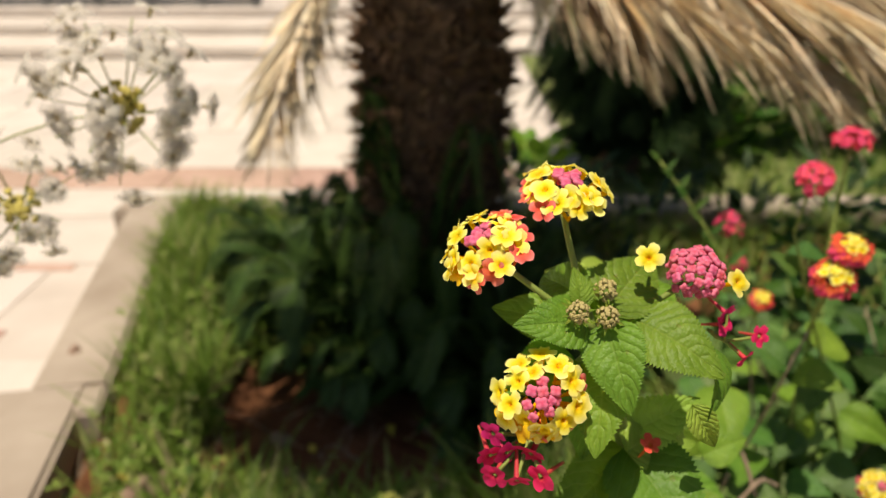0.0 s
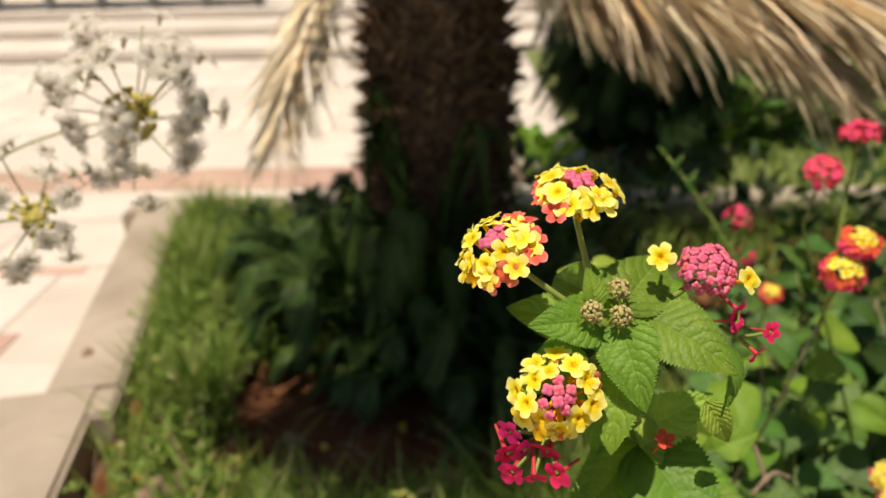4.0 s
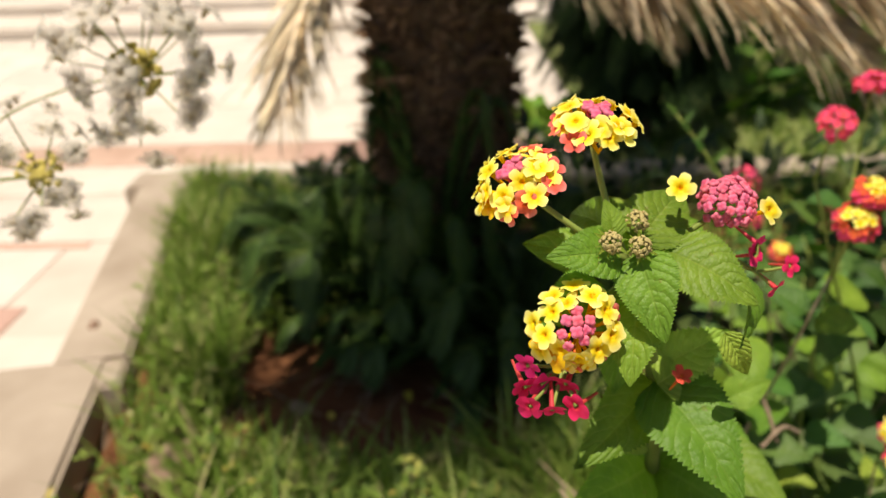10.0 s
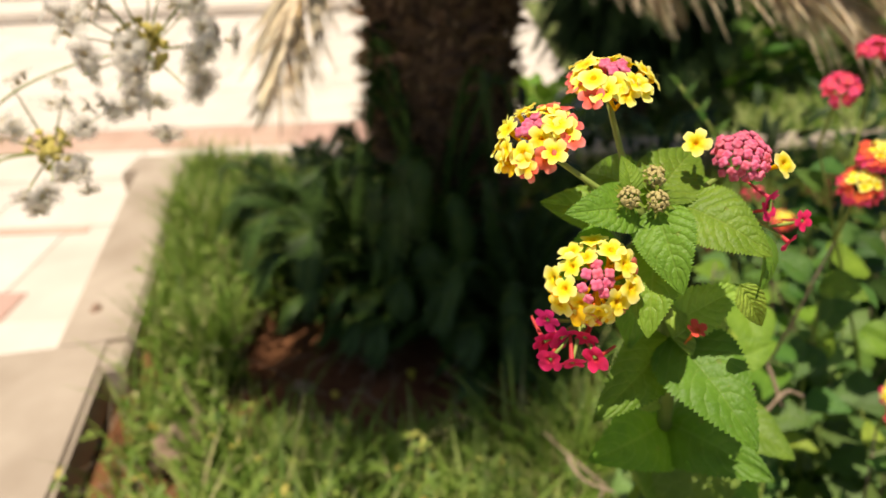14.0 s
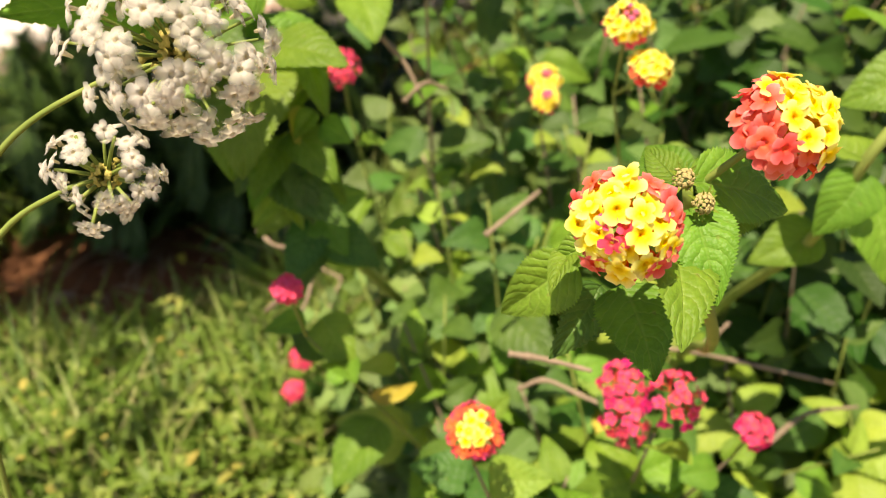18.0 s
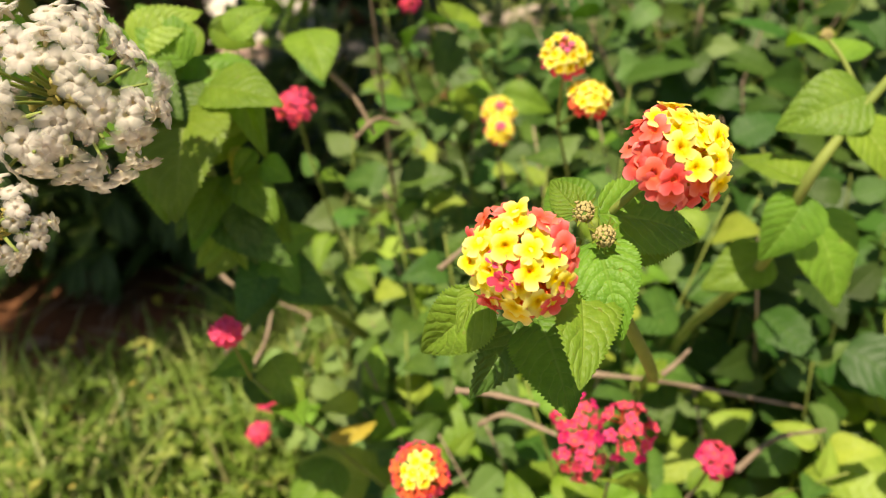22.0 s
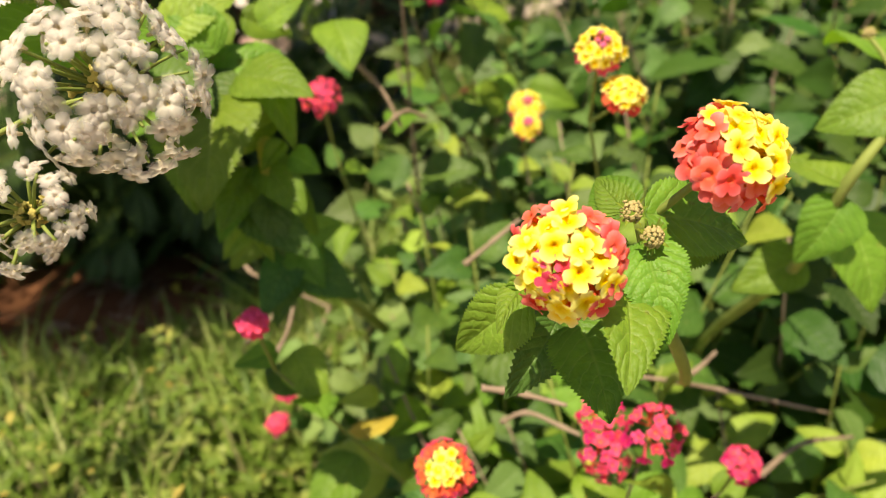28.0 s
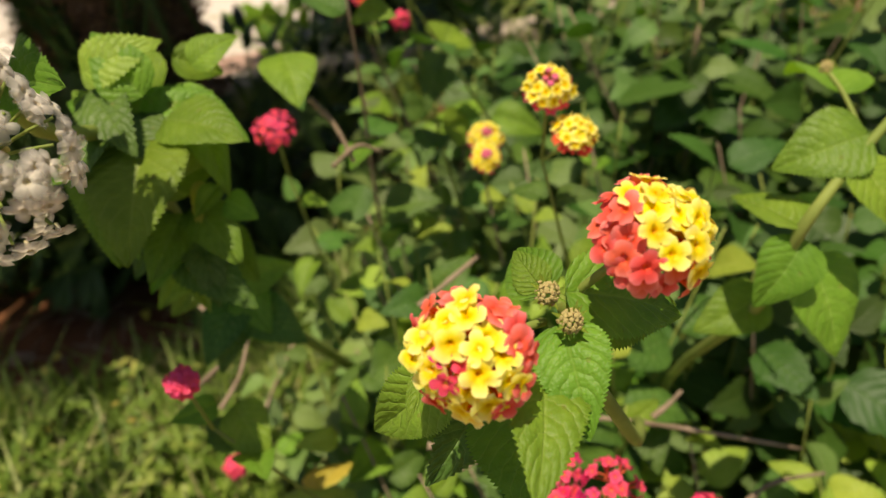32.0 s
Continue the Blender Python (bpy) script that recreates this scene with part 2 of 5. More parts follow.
DRY = blade_material("dry_frond", [(0.0, (0.36, 0.17, 0.11)), (0.3, (0.56, 0.42, 0.27)), (0.75, (0.74, 0.65, 0.45)), (1.0, (0.50, 0.50, 0.24))], 0.4)
DRY_PIECE = rough_material("dry_leaflet", (0.57, 0.42, 0.27), (0.83, 0.74, 0.55), 14, 0.6, 0.4, 0.001, 90, jit=0.75)
PALM_GREEN = blade_material("palm_green", [(0.0, (0.026, 0.060, 0.016)), (0.6, (0.048, 0.10, 0.024)), (1.0, (0.09, 0.16, 0.035))], 0.15, rough=0.5, spec=0.3)
PUP_GREEN = blade_material("pup_green", [(0.0, (0.018, 0.042, 0.008)), (0.55, (0.045, 0.092, 0.017)), (0.9, (0.085, 0.15, 0.03)), (1.0, (0.16, 0.19, 0.05))], 0.18, rough=0.5, spec=0.25)
# Near-black green: the bush's own deep shade is put into its leaf colour.
SHADED_PALM = blade_material("dark_palm", [(0.0, (0.006, 0.014, 0.004)), (0.6, (0.012, 0.028, 0.006)), (1.0, (0.024, 0.05, 0.010))], 0.1, rough=0.7, spec=0.1)
GRASS = blade_material("grass", [(0.0, (0.09, 0.175, 0.022)), (0.5, (0.185, 0.30, 0.042)), (0.82, (0.30, 0.40, 0.09)), (1.0, (0.50, 0.45, 0.22))], 0.33)
COVER = blade_material("ground_cover", [(0.0, (0.12, 0.20, 0.03)), (0.5, (0.17, 0.26, 0.045)), (0.92, (0.31, 0.38, 0.085)), (1.0, (0.6, 0.48, 0.12))], 0.3)
LAWN = rough_material("lawn", (0.13, 0.18, 0.05), (0.27, 0.30, 0.11), 14, 0.9, 0.9, 0.02, 70)
STONE = rough_material("brown_stone", (0.26, 0.165, 0.12), (0.46, 0.33, 0.25), 16, 0.85, 0.7, 0.004, 70)
STEEL = rough_material("grey_paint", (0.10, 0.10, 0.10), (0.20, 0.20, 0.20), 8, 0.5, 0.2, 0.001, 60)
RENDER_WALL = rough_material("pale_plaster", (0.5, 0.47, 0.42), (0.62, 0.58, 0.52), 3, 0.9, 0.4, 0.003, 50)


# ---- building blocks ----
def mesh_of(name, verts, faces, mat, smooth=True, uvs=None):
    me = bpy.data.meshes.new(name)
    me.from_pydata([tuple(v) for v in verts], [], [tuple(f) for f in faces])
    if uvs is not None:
        layer = me.uv_layers.new(name="UVMap")
        for lo in me.loops:
            layer.data[lo.index].uv = uvs[lo.vertex_index]
    if smooth:
        me.polygons.foreach_set("use_smooth", [True] * len(me.polygons))
    me.materials.append(mat)
    me.update()
    return me


def piece(name, me, parent=None, m=None, label=""):
    ob = new(name, me)
    if parent:
        ob.parent = parent
    if m is not None:
        ob.matrix_basis = m
    if label:
        ob["label"] = label
    return ob


def thing(name, place, label, category, group="", kind=""):
    ob = new(name)
    ob.empty_display_size = 0.02
    ob.location = place
    bpy.context.view_layer.update()
    return tagged(ob, label, category, group, kind)


def local(parent, m):
    return Matrix.Translation(-parent.location) @ m


def along(base, tip, up=(0, 0, 1), width=1.0, twist=0.0):
    """A pose whose y runs from base to tip, with z near up, scaled to that length."""
    base, tip = Vector(base), Vector(tip)
    y = (tip - base)
    size = y.length
    y.normalize()
    z = Vector(up) - y * y.dot(Vector(up))
    z = z.normalized() if z.length > 1e-4 else y.orthogonal().normalized()
    x = y.cross(z)
    m = Matrix((x, y, z)).transposed().to_4x4()
    return Matrix.Translation(base) @ m @ Matrix.Rotation(twist, 4, "Y") @ Matrix.Diagonal((size * width, size, size, 1))


def facing(place, normal, size, spin=0.0):
    q = Vector(normal).to_track_quat("Z", "Y").to_matrix().to_4x4()
    return Matrix.Translation(place) @ q @ Matrix.Rotation(spin, 4, "Z") @ Matrix.Scale(size, 4)


def curve_points(points, n):
    """A smooth line through the given points."""
    p = [Vector(v) for v in points]
    p = [p[0] * 2 - p[1], *p, p[-1] * 2 - p[-2]]
    out = []
    spans = len(p) - 3
    for k in range(n):
        u = k / (n - 1) * spans
        i = min(int(u), spans - 1)
        t = u - i
        a, b, c, d = p[i:i + 4]
        out.append(0.5 * ((2 * b) + (c - a) * t + (2 * a - 5 * b + 4 * c - d) * t * t + (3 * b - a - 3 * c + d) * t ** 3))
    return out


def tube(points, r0, r1, n=12, sides=8, knobs=0.0):
    pts = curve_points(points, n)
    verts, faces = [], []
    for k, p in enumerate(pts):
        d = (pts[min(k + 1, n - 1)] - pts[max(k - 1, 0)]).normalized()
        x = d.orthogonal().normalized() if k == 0 else (x - d * x.dot(d)).normalized()
        y = d.cross(x)
        r = r0 + (r1 - r0) * k / (n - 1)
        r *= 1 + knobs * (noise.noise(p * 60) + (0.6 if k % 5 == 0 else 0))
        for s in range(sides):
            a = 2 * math.pi * s / sides
            verts.append(p + (x * math.cos(a) + y * math.sin(a)) * r)
    for k in range(n - 1):
        for s in range(sides):
            t = (s + 1) % sides
            faces.append((k * sides + s, k * sides + t, (k + 1) * sides + t, (k + 1) * sides + s))
    faces.append(tuple(range(sides))[::-1])
    faces.append(tuple((n - 1) * sides + s for s in range(sides)))
    return verts, faces


def stalk(name, parent, points, r0, r1, mat, n=12, sides=8, knobs=0.0, label=""):
    v, f = tube(points, r0, r1, n, sides, knobs)
    v = [p - parent.location for p in v]
    return piece(name, mesh_of(name, v, f, mat), parent, None, label)


def leaf_mesh(name, mat, rows=46, half=5, width=0.64, fold=0.25, droop=0.18, teeth=0.036, quilt=0.024, seed=0):
    """An ovate leaf one metre long along y, saw-toothed, quilted between its side veins."""
    rnd = random.Random(seed)
    verts, faces, uvs = [], [], []
    bend = rnd.uniform(-0.08, 0.08)
    for i in range(rows + 1):
        v = i / rows
        w = width / 2 * (math.sin(math.pi * min(1, v ** 0.62)) ** 0.78 if 0 < v < 1 else 0.0) + 0.004
        w *= 1 - 0.25 * v
        saw = teeth * width * (1 if i % 2 else -0.5) * min(1, 4 * (1 - v)) * min(1, 5 * v)
        for j in range(-half, half + 1):
            u = j / half
            s = abs(u)
            x = u * (w + (saw if s == 1 else 0))
            ph = v * 8 - 2.2 * s ** 1.3
            z = quilt * abs(math.sin(math.pi * ph)) * min(1, 3 * s) * (1 - 0.6 * s)
            z += fold * s * w * (1 - 0.5 * s) - droop * v * v + 0.05 * math.sin(math.pi * v)
            z += 0.014 * noise.noise(Vector((u * 2 + seed, v * 5, seed * 3.1)))
            verts.append((x + bend * v * v, v, z))
            uvs.append((u / 2 + 0.5, v))
    span = 2 * half + 1
    for i in range(rows):
        for j in range(span - 1):
            a = i * span + j
            faces.append((a, a + 1, a + span + 1, a + span))
    return mesh_of(name, verts, faces, mat, True, uvs)


def floret_mesh(name, mat, lobes=5, steps=30, cup=-0.02, deep=0.60, seed=0, tube_length=2.3):
    """A small open flower of radius one, facing z, on its narrow tube."""
    rnd = random.Random(seed)
    sizes = [rnd.uniform(0.82, 1.06) for _ in range(lobes)]
    verts, faces = [(0, 0, -0.22)], []
    rings = (0.13, 0.2, 0.45, 0.75, 1.0)
    for q in rings:
        for k in range(steps):
            a = 2 * math.pi * k / steps
            w = a / (2 * math.pi) * lobes
            near = sizes[int(w + 0.5) % lobes]
            edge = near * (deep + (1 - deep) * abs(math.cos(math.pi * w)) ** 0.7)
            if abs(math.cos(math.pi * w)) > 0.97:
                edge *= 0.95
            r = q * edge if q > 0.3 else q
            z = -0.16 if q < 0.15 else 0.02 if q < 0.3 else 0.06 - cup * q * q * 1.6 - 0.10 * (1 - abs(math.cos(math.pi * w))) * q
            z += 0.20 * noise.noise(Vector((r * math.cos(a) * 2.4, r * math.sin(a) * 2.4, seed + 0.5))) * q
            verts.append((r * math.cos(a), r * math.sin(a), z))
    n = len(rings)
    for k in range(steps):
        t = (k + 1) % steps
        faces.append((0, 1 + k, 1 + t))
        for i in range(n - 1):
            faces.append((1 + i * steps + k, 1 + (i + 1) * steps + k, 1 + (i + 1) * steps + t, 1 + i * steps + t))
    at = len(verts)
    for z, r in ((0.0, 0.2), (-tube_length * 0.5, 0.13), (-tube_length, 0.09)):
        for k in range(6):
            a = 2 * math.pi * k / 6
            verts.append((r * math.cos(a), r * math.sin(a), z))
    for i in range(2):
        for k in range(6):
            t = (k + 1) % 6
            faces.append((at + i * 6 + k, at + i * 6 + t, at + i * 6 + 6 + t, at + i * 6 + 6 + k))
    return mesh_of(name, verts, faces, mat)


def bud_mesh(name, mat, steps=16, seed=0):
    """A closed four-cornered flower bud, top of radius one, on its tube."""
    verts, faces = [(0, 0, 0.42)], []
    for q, z in ((0.35, 0.46), (0.75, 0.42), (1.0, 0.05), (0.75, -0.35), (0.35, -0.7), (0.25, -1.6)):
        for k in range(steps):
            a = 2 * math.pi * k / steps
            r = q * (0.8 + 0.26 * abs(math.cos(2 * a)) ** 0.7) if q > 0.3 else q
            verts.append((r * math.cos(a), r * math.sin(a), z - 0.12 * (q < 0.8) * (1 - abs(math.cos(2 * a))) * (z > 0)))
    for k in range(steps):
        t = (k + 1) % steps
        faces.append((0, 1 + k, 1 + t))
        for i in range(5):
            faces.append((1 + i * steps + k, 1 + (i + 1) * steps + k, 1 + (i + 1) * steps + t, 1 + i * steps + t))
    return mesh_of(name, verts, faces, mat)


LEAVES = [leaf_mesh("leaf", LEAF, rows=56, width=0.77, quilt=0.032, teeth=0.026, fold=f, droop=d, seed=k) for k, (f, d) in enumerate(((0.25, 0.16), (0.5, 0.28), (0.12, 0.10), (0.35, -0.06)))]
LEAVES_DEEP = [leaf_mesh("leaf", LEAF_DEEP, 30, 3, 0.72, fold=f, droop=d, seed=k + 7) for k, (f, d) in enumerate(((0.3, 0.2), (0.5, 0.3), (0.15, 0.1)))]
LEAVES_PALE = [leaf_mesh("leaf", LEAF_PALE, 30, 3, 0.74, fold=f, droop=d, seed=k + 12) for k, (f, d) in enumerate(((0.3, 0.2), (0.5, 0.1), (0.15, 0.25)))]
LOW_LEAVES = [leaf_mesh("leaf", LEAF_MID, 12, 2, 0.72, f, d, 0.03, 0.03, 70 + k) for k, (f, d) in enumerate(((0.3, 0.2), (0.5, 0.35), (0.15, 0.1), (0.4, -0.05)))]
LEAVES_OLD = [leaf_mesh("leaf", LEAF_OLD, 14, 3, fold=0.2, droop=0.25, seed=21)]
BRACTS = [leaf_mesh("bract", LEAF_PALE, 8, 2, 0.5, 0.4, d, 0.0, 0.0, 50 + k) for k, d in enumerate((0.1, -0.2))]
FLOWERS = {
    "yellow": [floret_mesh("floret", YELLOW, n, seed=k) for k, n in enumerate((5, 4, 5))],
    "shaded_yellow": [floret_mesh("floret", SHADED_YELLOW, n, seed=k + 4) for k, n in enumerate((5, 4))],
    "coral": [floret_mesh("floret", CORAL, n, seed=k + 6) for k, n in enumerate((5, 4))],
    "salmon": [floret_mesh("floret", SALMON, n, seed=k + 18) for k, n in enumerate((5, 4))],
    "rose": [floret_mesh("floret", ROSE, n, seed=k + 8) for k, n in enumerate((5, 4))],
    "magenta": [floret_mesh("floret", MAGENTA, n, seed=k + 10) for k, n in enumerate((5, 4))],
    "pink": [bud_mesh("flower_bud", PINK)],
    "green": [bud_mesh("flower_bud", BUD)],
    "heart": [bud_mesh("flower_bud", HEART)],
    "white": [floret_mesh("floret", WHITE, n, 30, 0.1, 0.62, seed=k + 14, tube_length=0.6) for k, n in enumerate((5, 5))],
}


def flower_head(plant, centre, normal, size, rings, stem_from=None, seed=0, label="", stem_r=0.0009, squash=0.85):
    """A domed cluster: rings of (how many, tilt from the axis in degrees, kind, floret radius)."""
    rnd = random.Random(seed)
    head = piece("flower_head", None, plant, Matrix.Translation(Vector(centre) - plant.location), label)
    turn = Vector(normal).normalized().to_track_quat("Z", "Y")
    start = rnd.uniform(0, 6)
    for count, tilt, kind, r, *toward in rings:
        start += rnd.uniform(0.2, 0.9)
        for k in range(count):
            a = start + 2 * math.pi * (k + rnd.uniform(-0.13, 0.13)) / count
            if toward:
                w = turn.inverted() @ Vector(toward[0])
                a = math.atan2(w.y, w.x) + 0.62 * (k - (count - 1) / 2) + rnd.uniform(-0.1, 0.1)
            b = radians(tilt + rnd.uniform(-7, 7))
            d = turn @ Vector((math.sin(b) * math.cos(a), math.sin(b) * math.sin(a), math.cos(b) * squash))
            lean = (d + turn @ Vector((rnd.uniform(-0.38, 0.38), rnd.uniform(-0.38, 0.38), 0.35 + 1.2 * (0.85 - squash)))).normalized()
            me = rnd.choice(FLOWERS[kind])
            piece(me.name, me, head, facing(d * size * rnd.uniform(0.86, 1.1), lean, r * rnd.uniform(0.9, 1.08), rnd.uniform(0, 6)))
    if stem_from is not None:
        c = Vector(centre) - Vector(normal).normalized() * size * 0.5
        b = Vector(stem_from)
        mid = (b + c) / 2 + Vector(normal).normalized() * (c - b).length * -0.06
        stalk("peduncle", plant, (b, mid, c), stem_r * 1.1, stem_r * 0.9, STEM, 8, 6)
    return head


def bud_cluster(plant, centre, normal, size, seed=0):
    rnd = random.Random(seed)
    head = piece("bud_cluster", None, plant, Matrix.Translation(Vector(centre) - plant.location), "tight green flower buds")
    turn = Vector(normal).normalized().to_track_quat("Z", "Y")
    n = 34
    for k in range(n):
        a, b = k * 2.39996, math.acos(1 - 1.15 * (k + 0.5) / n)
        d = turn @ Vector((math.sin(b) * math.cos(a), math.sin(b) * math.sin(a), math.cos(b)))
        piece("flower_bud", FLOWERS["green"][0], head, facing(d * size * rnd.uniform(0.82, 1.12), d + turn @ Vector((rnd.uniform(-0.3, 0.3), rnd.uniform(-0.3, 0.3), 0.1)), size * rnd.uniform(0.19, 0.30), rnd.uniform(0, 6)))
    for k in range(11):
        a = k * 0.571 + rnd.uniform(-0.2, 0.2)
        d = turn @ Vector((math.cos(a), math.sin(a), rnd.uniform(-0.1, 0.5)))
        side = turn @ Vector((0, 0, 1))
        piece("bract", BRACTS[k % 2], head, along(d * size * 0.5, d * size * rnd.uniform(1.4, 1.9), side, 0.6))
    return head


def leaf(plant, base, tip, kind=0, width=1.0, up=(0, 0, 1), twist=0.0, stock=None):
    me = (stock or LEAVES)[kind % len(stock or LEAVES)]
    return piece("leaf", me, plant, local(plant, along(base, tip, up, width, radians(twist))))


def foliage(plant, placements, mat):
    """The uncounted leaves of a shrub: (which leaf, pose) each, in one mesh."""
    verts, quads, uvs, at = [], [], [], 0
    for k, low in enumerate(LOW_LEAVES):
        ms = np.array([m for i, m in placements if i == k], dtype=np.float64)
        if not len(ms):
            continue
        v = np.array([tuple(p.co) for p in low.vertices])
        f = np.array([tuple(p.vertices) for p in low.polygons])
        flat = np.zeros((len(v), 2))
        for lo, uv in zip(low.loops, low.uv_layers[0].data):
            flat[lo.vertex_index] = uv.uv
        verts.append((np.einsum("nij,vj->nvi", ms[:, :3, :3], v) + ms[:, None, :3, 3]).reshape(-1, 3))
        quads.append((f[None] + at + (np.arange(len(ms)) * len(v))[:, None, None]).reshape(-1, 4))
        uvs.append(np.tile(flat, (len(ms), 1)))
        at += len(ms) * len(v)
    verts, quads, uvs = np.concatenate(verts), np.concatenate(quads), np.concatenate(uvs)
    me = bpy.data.meshes.new("foliage")
    me.from_pydata(verts.tolist(), [], quads.tolist())
    me.uv_layers.new(name="UVMap").data.foreach_set("uv", uvs[quads.ravel()].ravel())
    me.polygons.foreach_set("use_smooth", [True] * len(me.polygons))
    me.materials.append(mat)
    me.update()
    piece("foliage", me, plant, Matrix.Translation(-plant.location))["kind"] = "stuff"


def leafy_branch(plant, root, tip, rnd, pairs=5, size=0.055, stock=None, r0=0.003, bare=0.35, mass=None):
    root, tip = Vector(root), Vector(tip)
    side = Vector((rnd.uniform(-1, 1), rnd.uniform(-1, 1), 0)) * 0.12 * (tip - root).length
    line = (root, root.lerp(tip, 0.45) + side, tip)
    stalk("stem", plant, line, r0 * 0.85, 0.0007, STEM if rnd.random() < 0.6 else TWIG, 10, 6)
    pts = curve_points(line, 41)
    turn = rnd.uniform(0, 3)
    for k in range(pairs):
        u = bare + (1 - bare) * (k + 0.6) / pairs
        p = pts[min(40, int(u * 40))]
        turn += radians(90 + rnd.uniform(-25, 25))
        s = size * rnd.uniform(0.75, 1.15) * (1.0 if k < pairs - 1 else 0.65)
        for flip in (0, math.pi):
            a = turn + flip + rnd.uniform(-0.3, 0.3)
            rise = rnd.uniform(-0.45, 0.35) + (0.5 if k == pairs - 1 else 0)
            d = Vector((math.cos(a), math.sin(a), rise)).normalized()
            b = p + d * s * 0.12
            up = Vector((rnd.uniform(-0.5, 0.3), rnd.uniform(-1.1, -0.1), 1))
            kind = rnd.randrange(8)
            if mass is not None:
                mass.append((kind % 4, along(b, b + d * s, up, rnd.uniform(0.85, 1.15), radians(rnd.uniform(-30, 30)))))
                continue
            pick = stock or (LEAVES_DEEP if rnd.random() < 0.45 else LEAVES_PALE if rnd.random() < 0.3 else LEAVES)
            if rnd.random() < 0.012:
                pick = LEAVES_OLD
            leaf(plant, b, b + d * s, kind, rnd.uniform(0.85, 1.15), up, rnd.uniform(-18, 18), pick)


# ---- ground, paving, kerbs ----
def sheet(name, x0, x1, y0, y1, nx, ny, height, mat):
    verts = [(x0 + (x1 - x0) * i / nx, y0 + (y1 - y0) * j / ny, 0) for j in range(ny + 1) for i in range(nx + 1)]
    verts = [(x, y, height(x, y)) for x, y, _ in verts]
    faces = [(j * (nx + 1) + i, j * (nx + 1) + i + 1, (j + 1) * (nx + 1) + i + 1, (j + 1) * (nx + 1) + i) for j in range(ny) for i in range(nx)]
    return mesh_of(name, verts, faces, mat)


def slab(name, x0, x1, y0, y1, z0, z1, mat, edge=0.004, smooth=False):
    """A block with chamfered edges."""
    bm = bmesh.new()
    bmesh.ops.create_cube(bm, size=1)
    bmesh.ops.scale(bm, vec=(x1 - x0, y1 - y0, z1 - z0), verts=bm.verts)
    bmesh.ops.translate(bm, vec=((x0 + x1) / 2, (y0 + y1) / 2, (z0 + z1) / 2), verts=bm.verts)
    bmesh.ops.bevel(bm, geom=bm.edges[:], offset=edge, segments=2, affect="EDGES")
    me = bpy.data.meshes.new(name)
    bm.to_mesh(me)
    bm.free()
    me.materials.append(mat)
    return me


def bed_height(x, y):
    low = min(1, max(0, (-0.40 - x) * 9)) * min(1, max(0, (1.05 - y) * 6))
    return 0.035 - 0.015 * low + 0.012 * noise.noise(Vector((x * 3, y * 3, 0))) + 0.005 * noise.noise(Vector((x * 14, y * 14, 4)))


ground = piece("ground", sheet("ground", -300, 300, -300, 300, 12, 12, lambda x, y: -0.06, LAWN))
tagged(ground, "flat green ground reaching to the horizon", "ground", kind="structure")
bed = piece("flower_bed", sheet("flower_bed", -0.72, 2.6, -1.2, 1.80, 110, 100, bed_height, SOIL))
tagged(bed, "bare reddish soil of the planted bed", "soil", kind="structure")
lawn = piece("lawn", sheet("lawn", 0.50, 7.0, 1.96, 8.0, 30, 30, lambda x, y: 0.03 + 0.02 * noise.noise(Vector((x, y, 2))), LAWN))
tagged(lawn, "sunlit mown lawn behind the bed", "lawn", kind="structure")

# The kerb leans a little to one side of the walk's heading.
KERB_TURN = radians(11.5)


def kerb(points_from, length, width, z0, z1, turn, label, broken=1):
    ob = thing("kerb", points_from, label, "kerb", "bed kerbs", "structure")
    for k in range(broken):
        a, b = length * k / broken, length * (k + 1) / broken
        me = slab("kerb_block", 0, width, a + 0.002, b - 0.002, z0, z1, KERB, 0.008)
        piece("kerb_block", me, ob)
    ob.rotation_euler = (0, 0, turn)
    return ob


strip = kerb((-0.712, 0.985, 0), 0.86, 0.132, -0.05, 0.09, KERB_TURN, "worn beige concrete kerb beside the grass", 1)
piece("kerb_block", slab("kerb_block", 0.082, 0.131, -0.075, 0.001, -0.05, 0.0885, KERB, 0.006), strip)
kerb((-0.674, -0.661, 0), 1.64, 0.35, -0.05, 0.0935, radians(10.1), "wide beige concrete block edging the bed", 2)
kerb((-0.93, 1.955, 0), 4.2, 0.13, -0.05, 0.086, radians(-90), "beige concrete kerb across the far side of the bed", 5)
kerb((2.60, -1.33, 0), 3.20, 0.13, -0.05, 0.086, 0, "beige concrete kerb along the side of the bed", 4)
kerb((-0.40, -1.20, 0), 3.0, 0.13, -0.05, 0.086, radians(-90), "beige concrete kerb closing the bed", 4)
v, f = tube(((-0.689, 1.113, 0.088), (-0.688, 1.113, 0.097), (-0.689, 1.114, 0.1025)), 0.011, 0.006, 5, 10, 0.3)
tagged(piece("pebble", mesh_of("pebble", v, f, STONE)), "small dark red pebble lying on the kerb", "pebble")

pavement = piece("pavement", sheet("pavement", -9, 5, -3, 9.5, 2, 2, lambda x, y: 0.012, JOINT))
pavement.location.z = -0.004
tagged(pavement, "cream paving with reddish joint bands", "pavement", kind="structure")


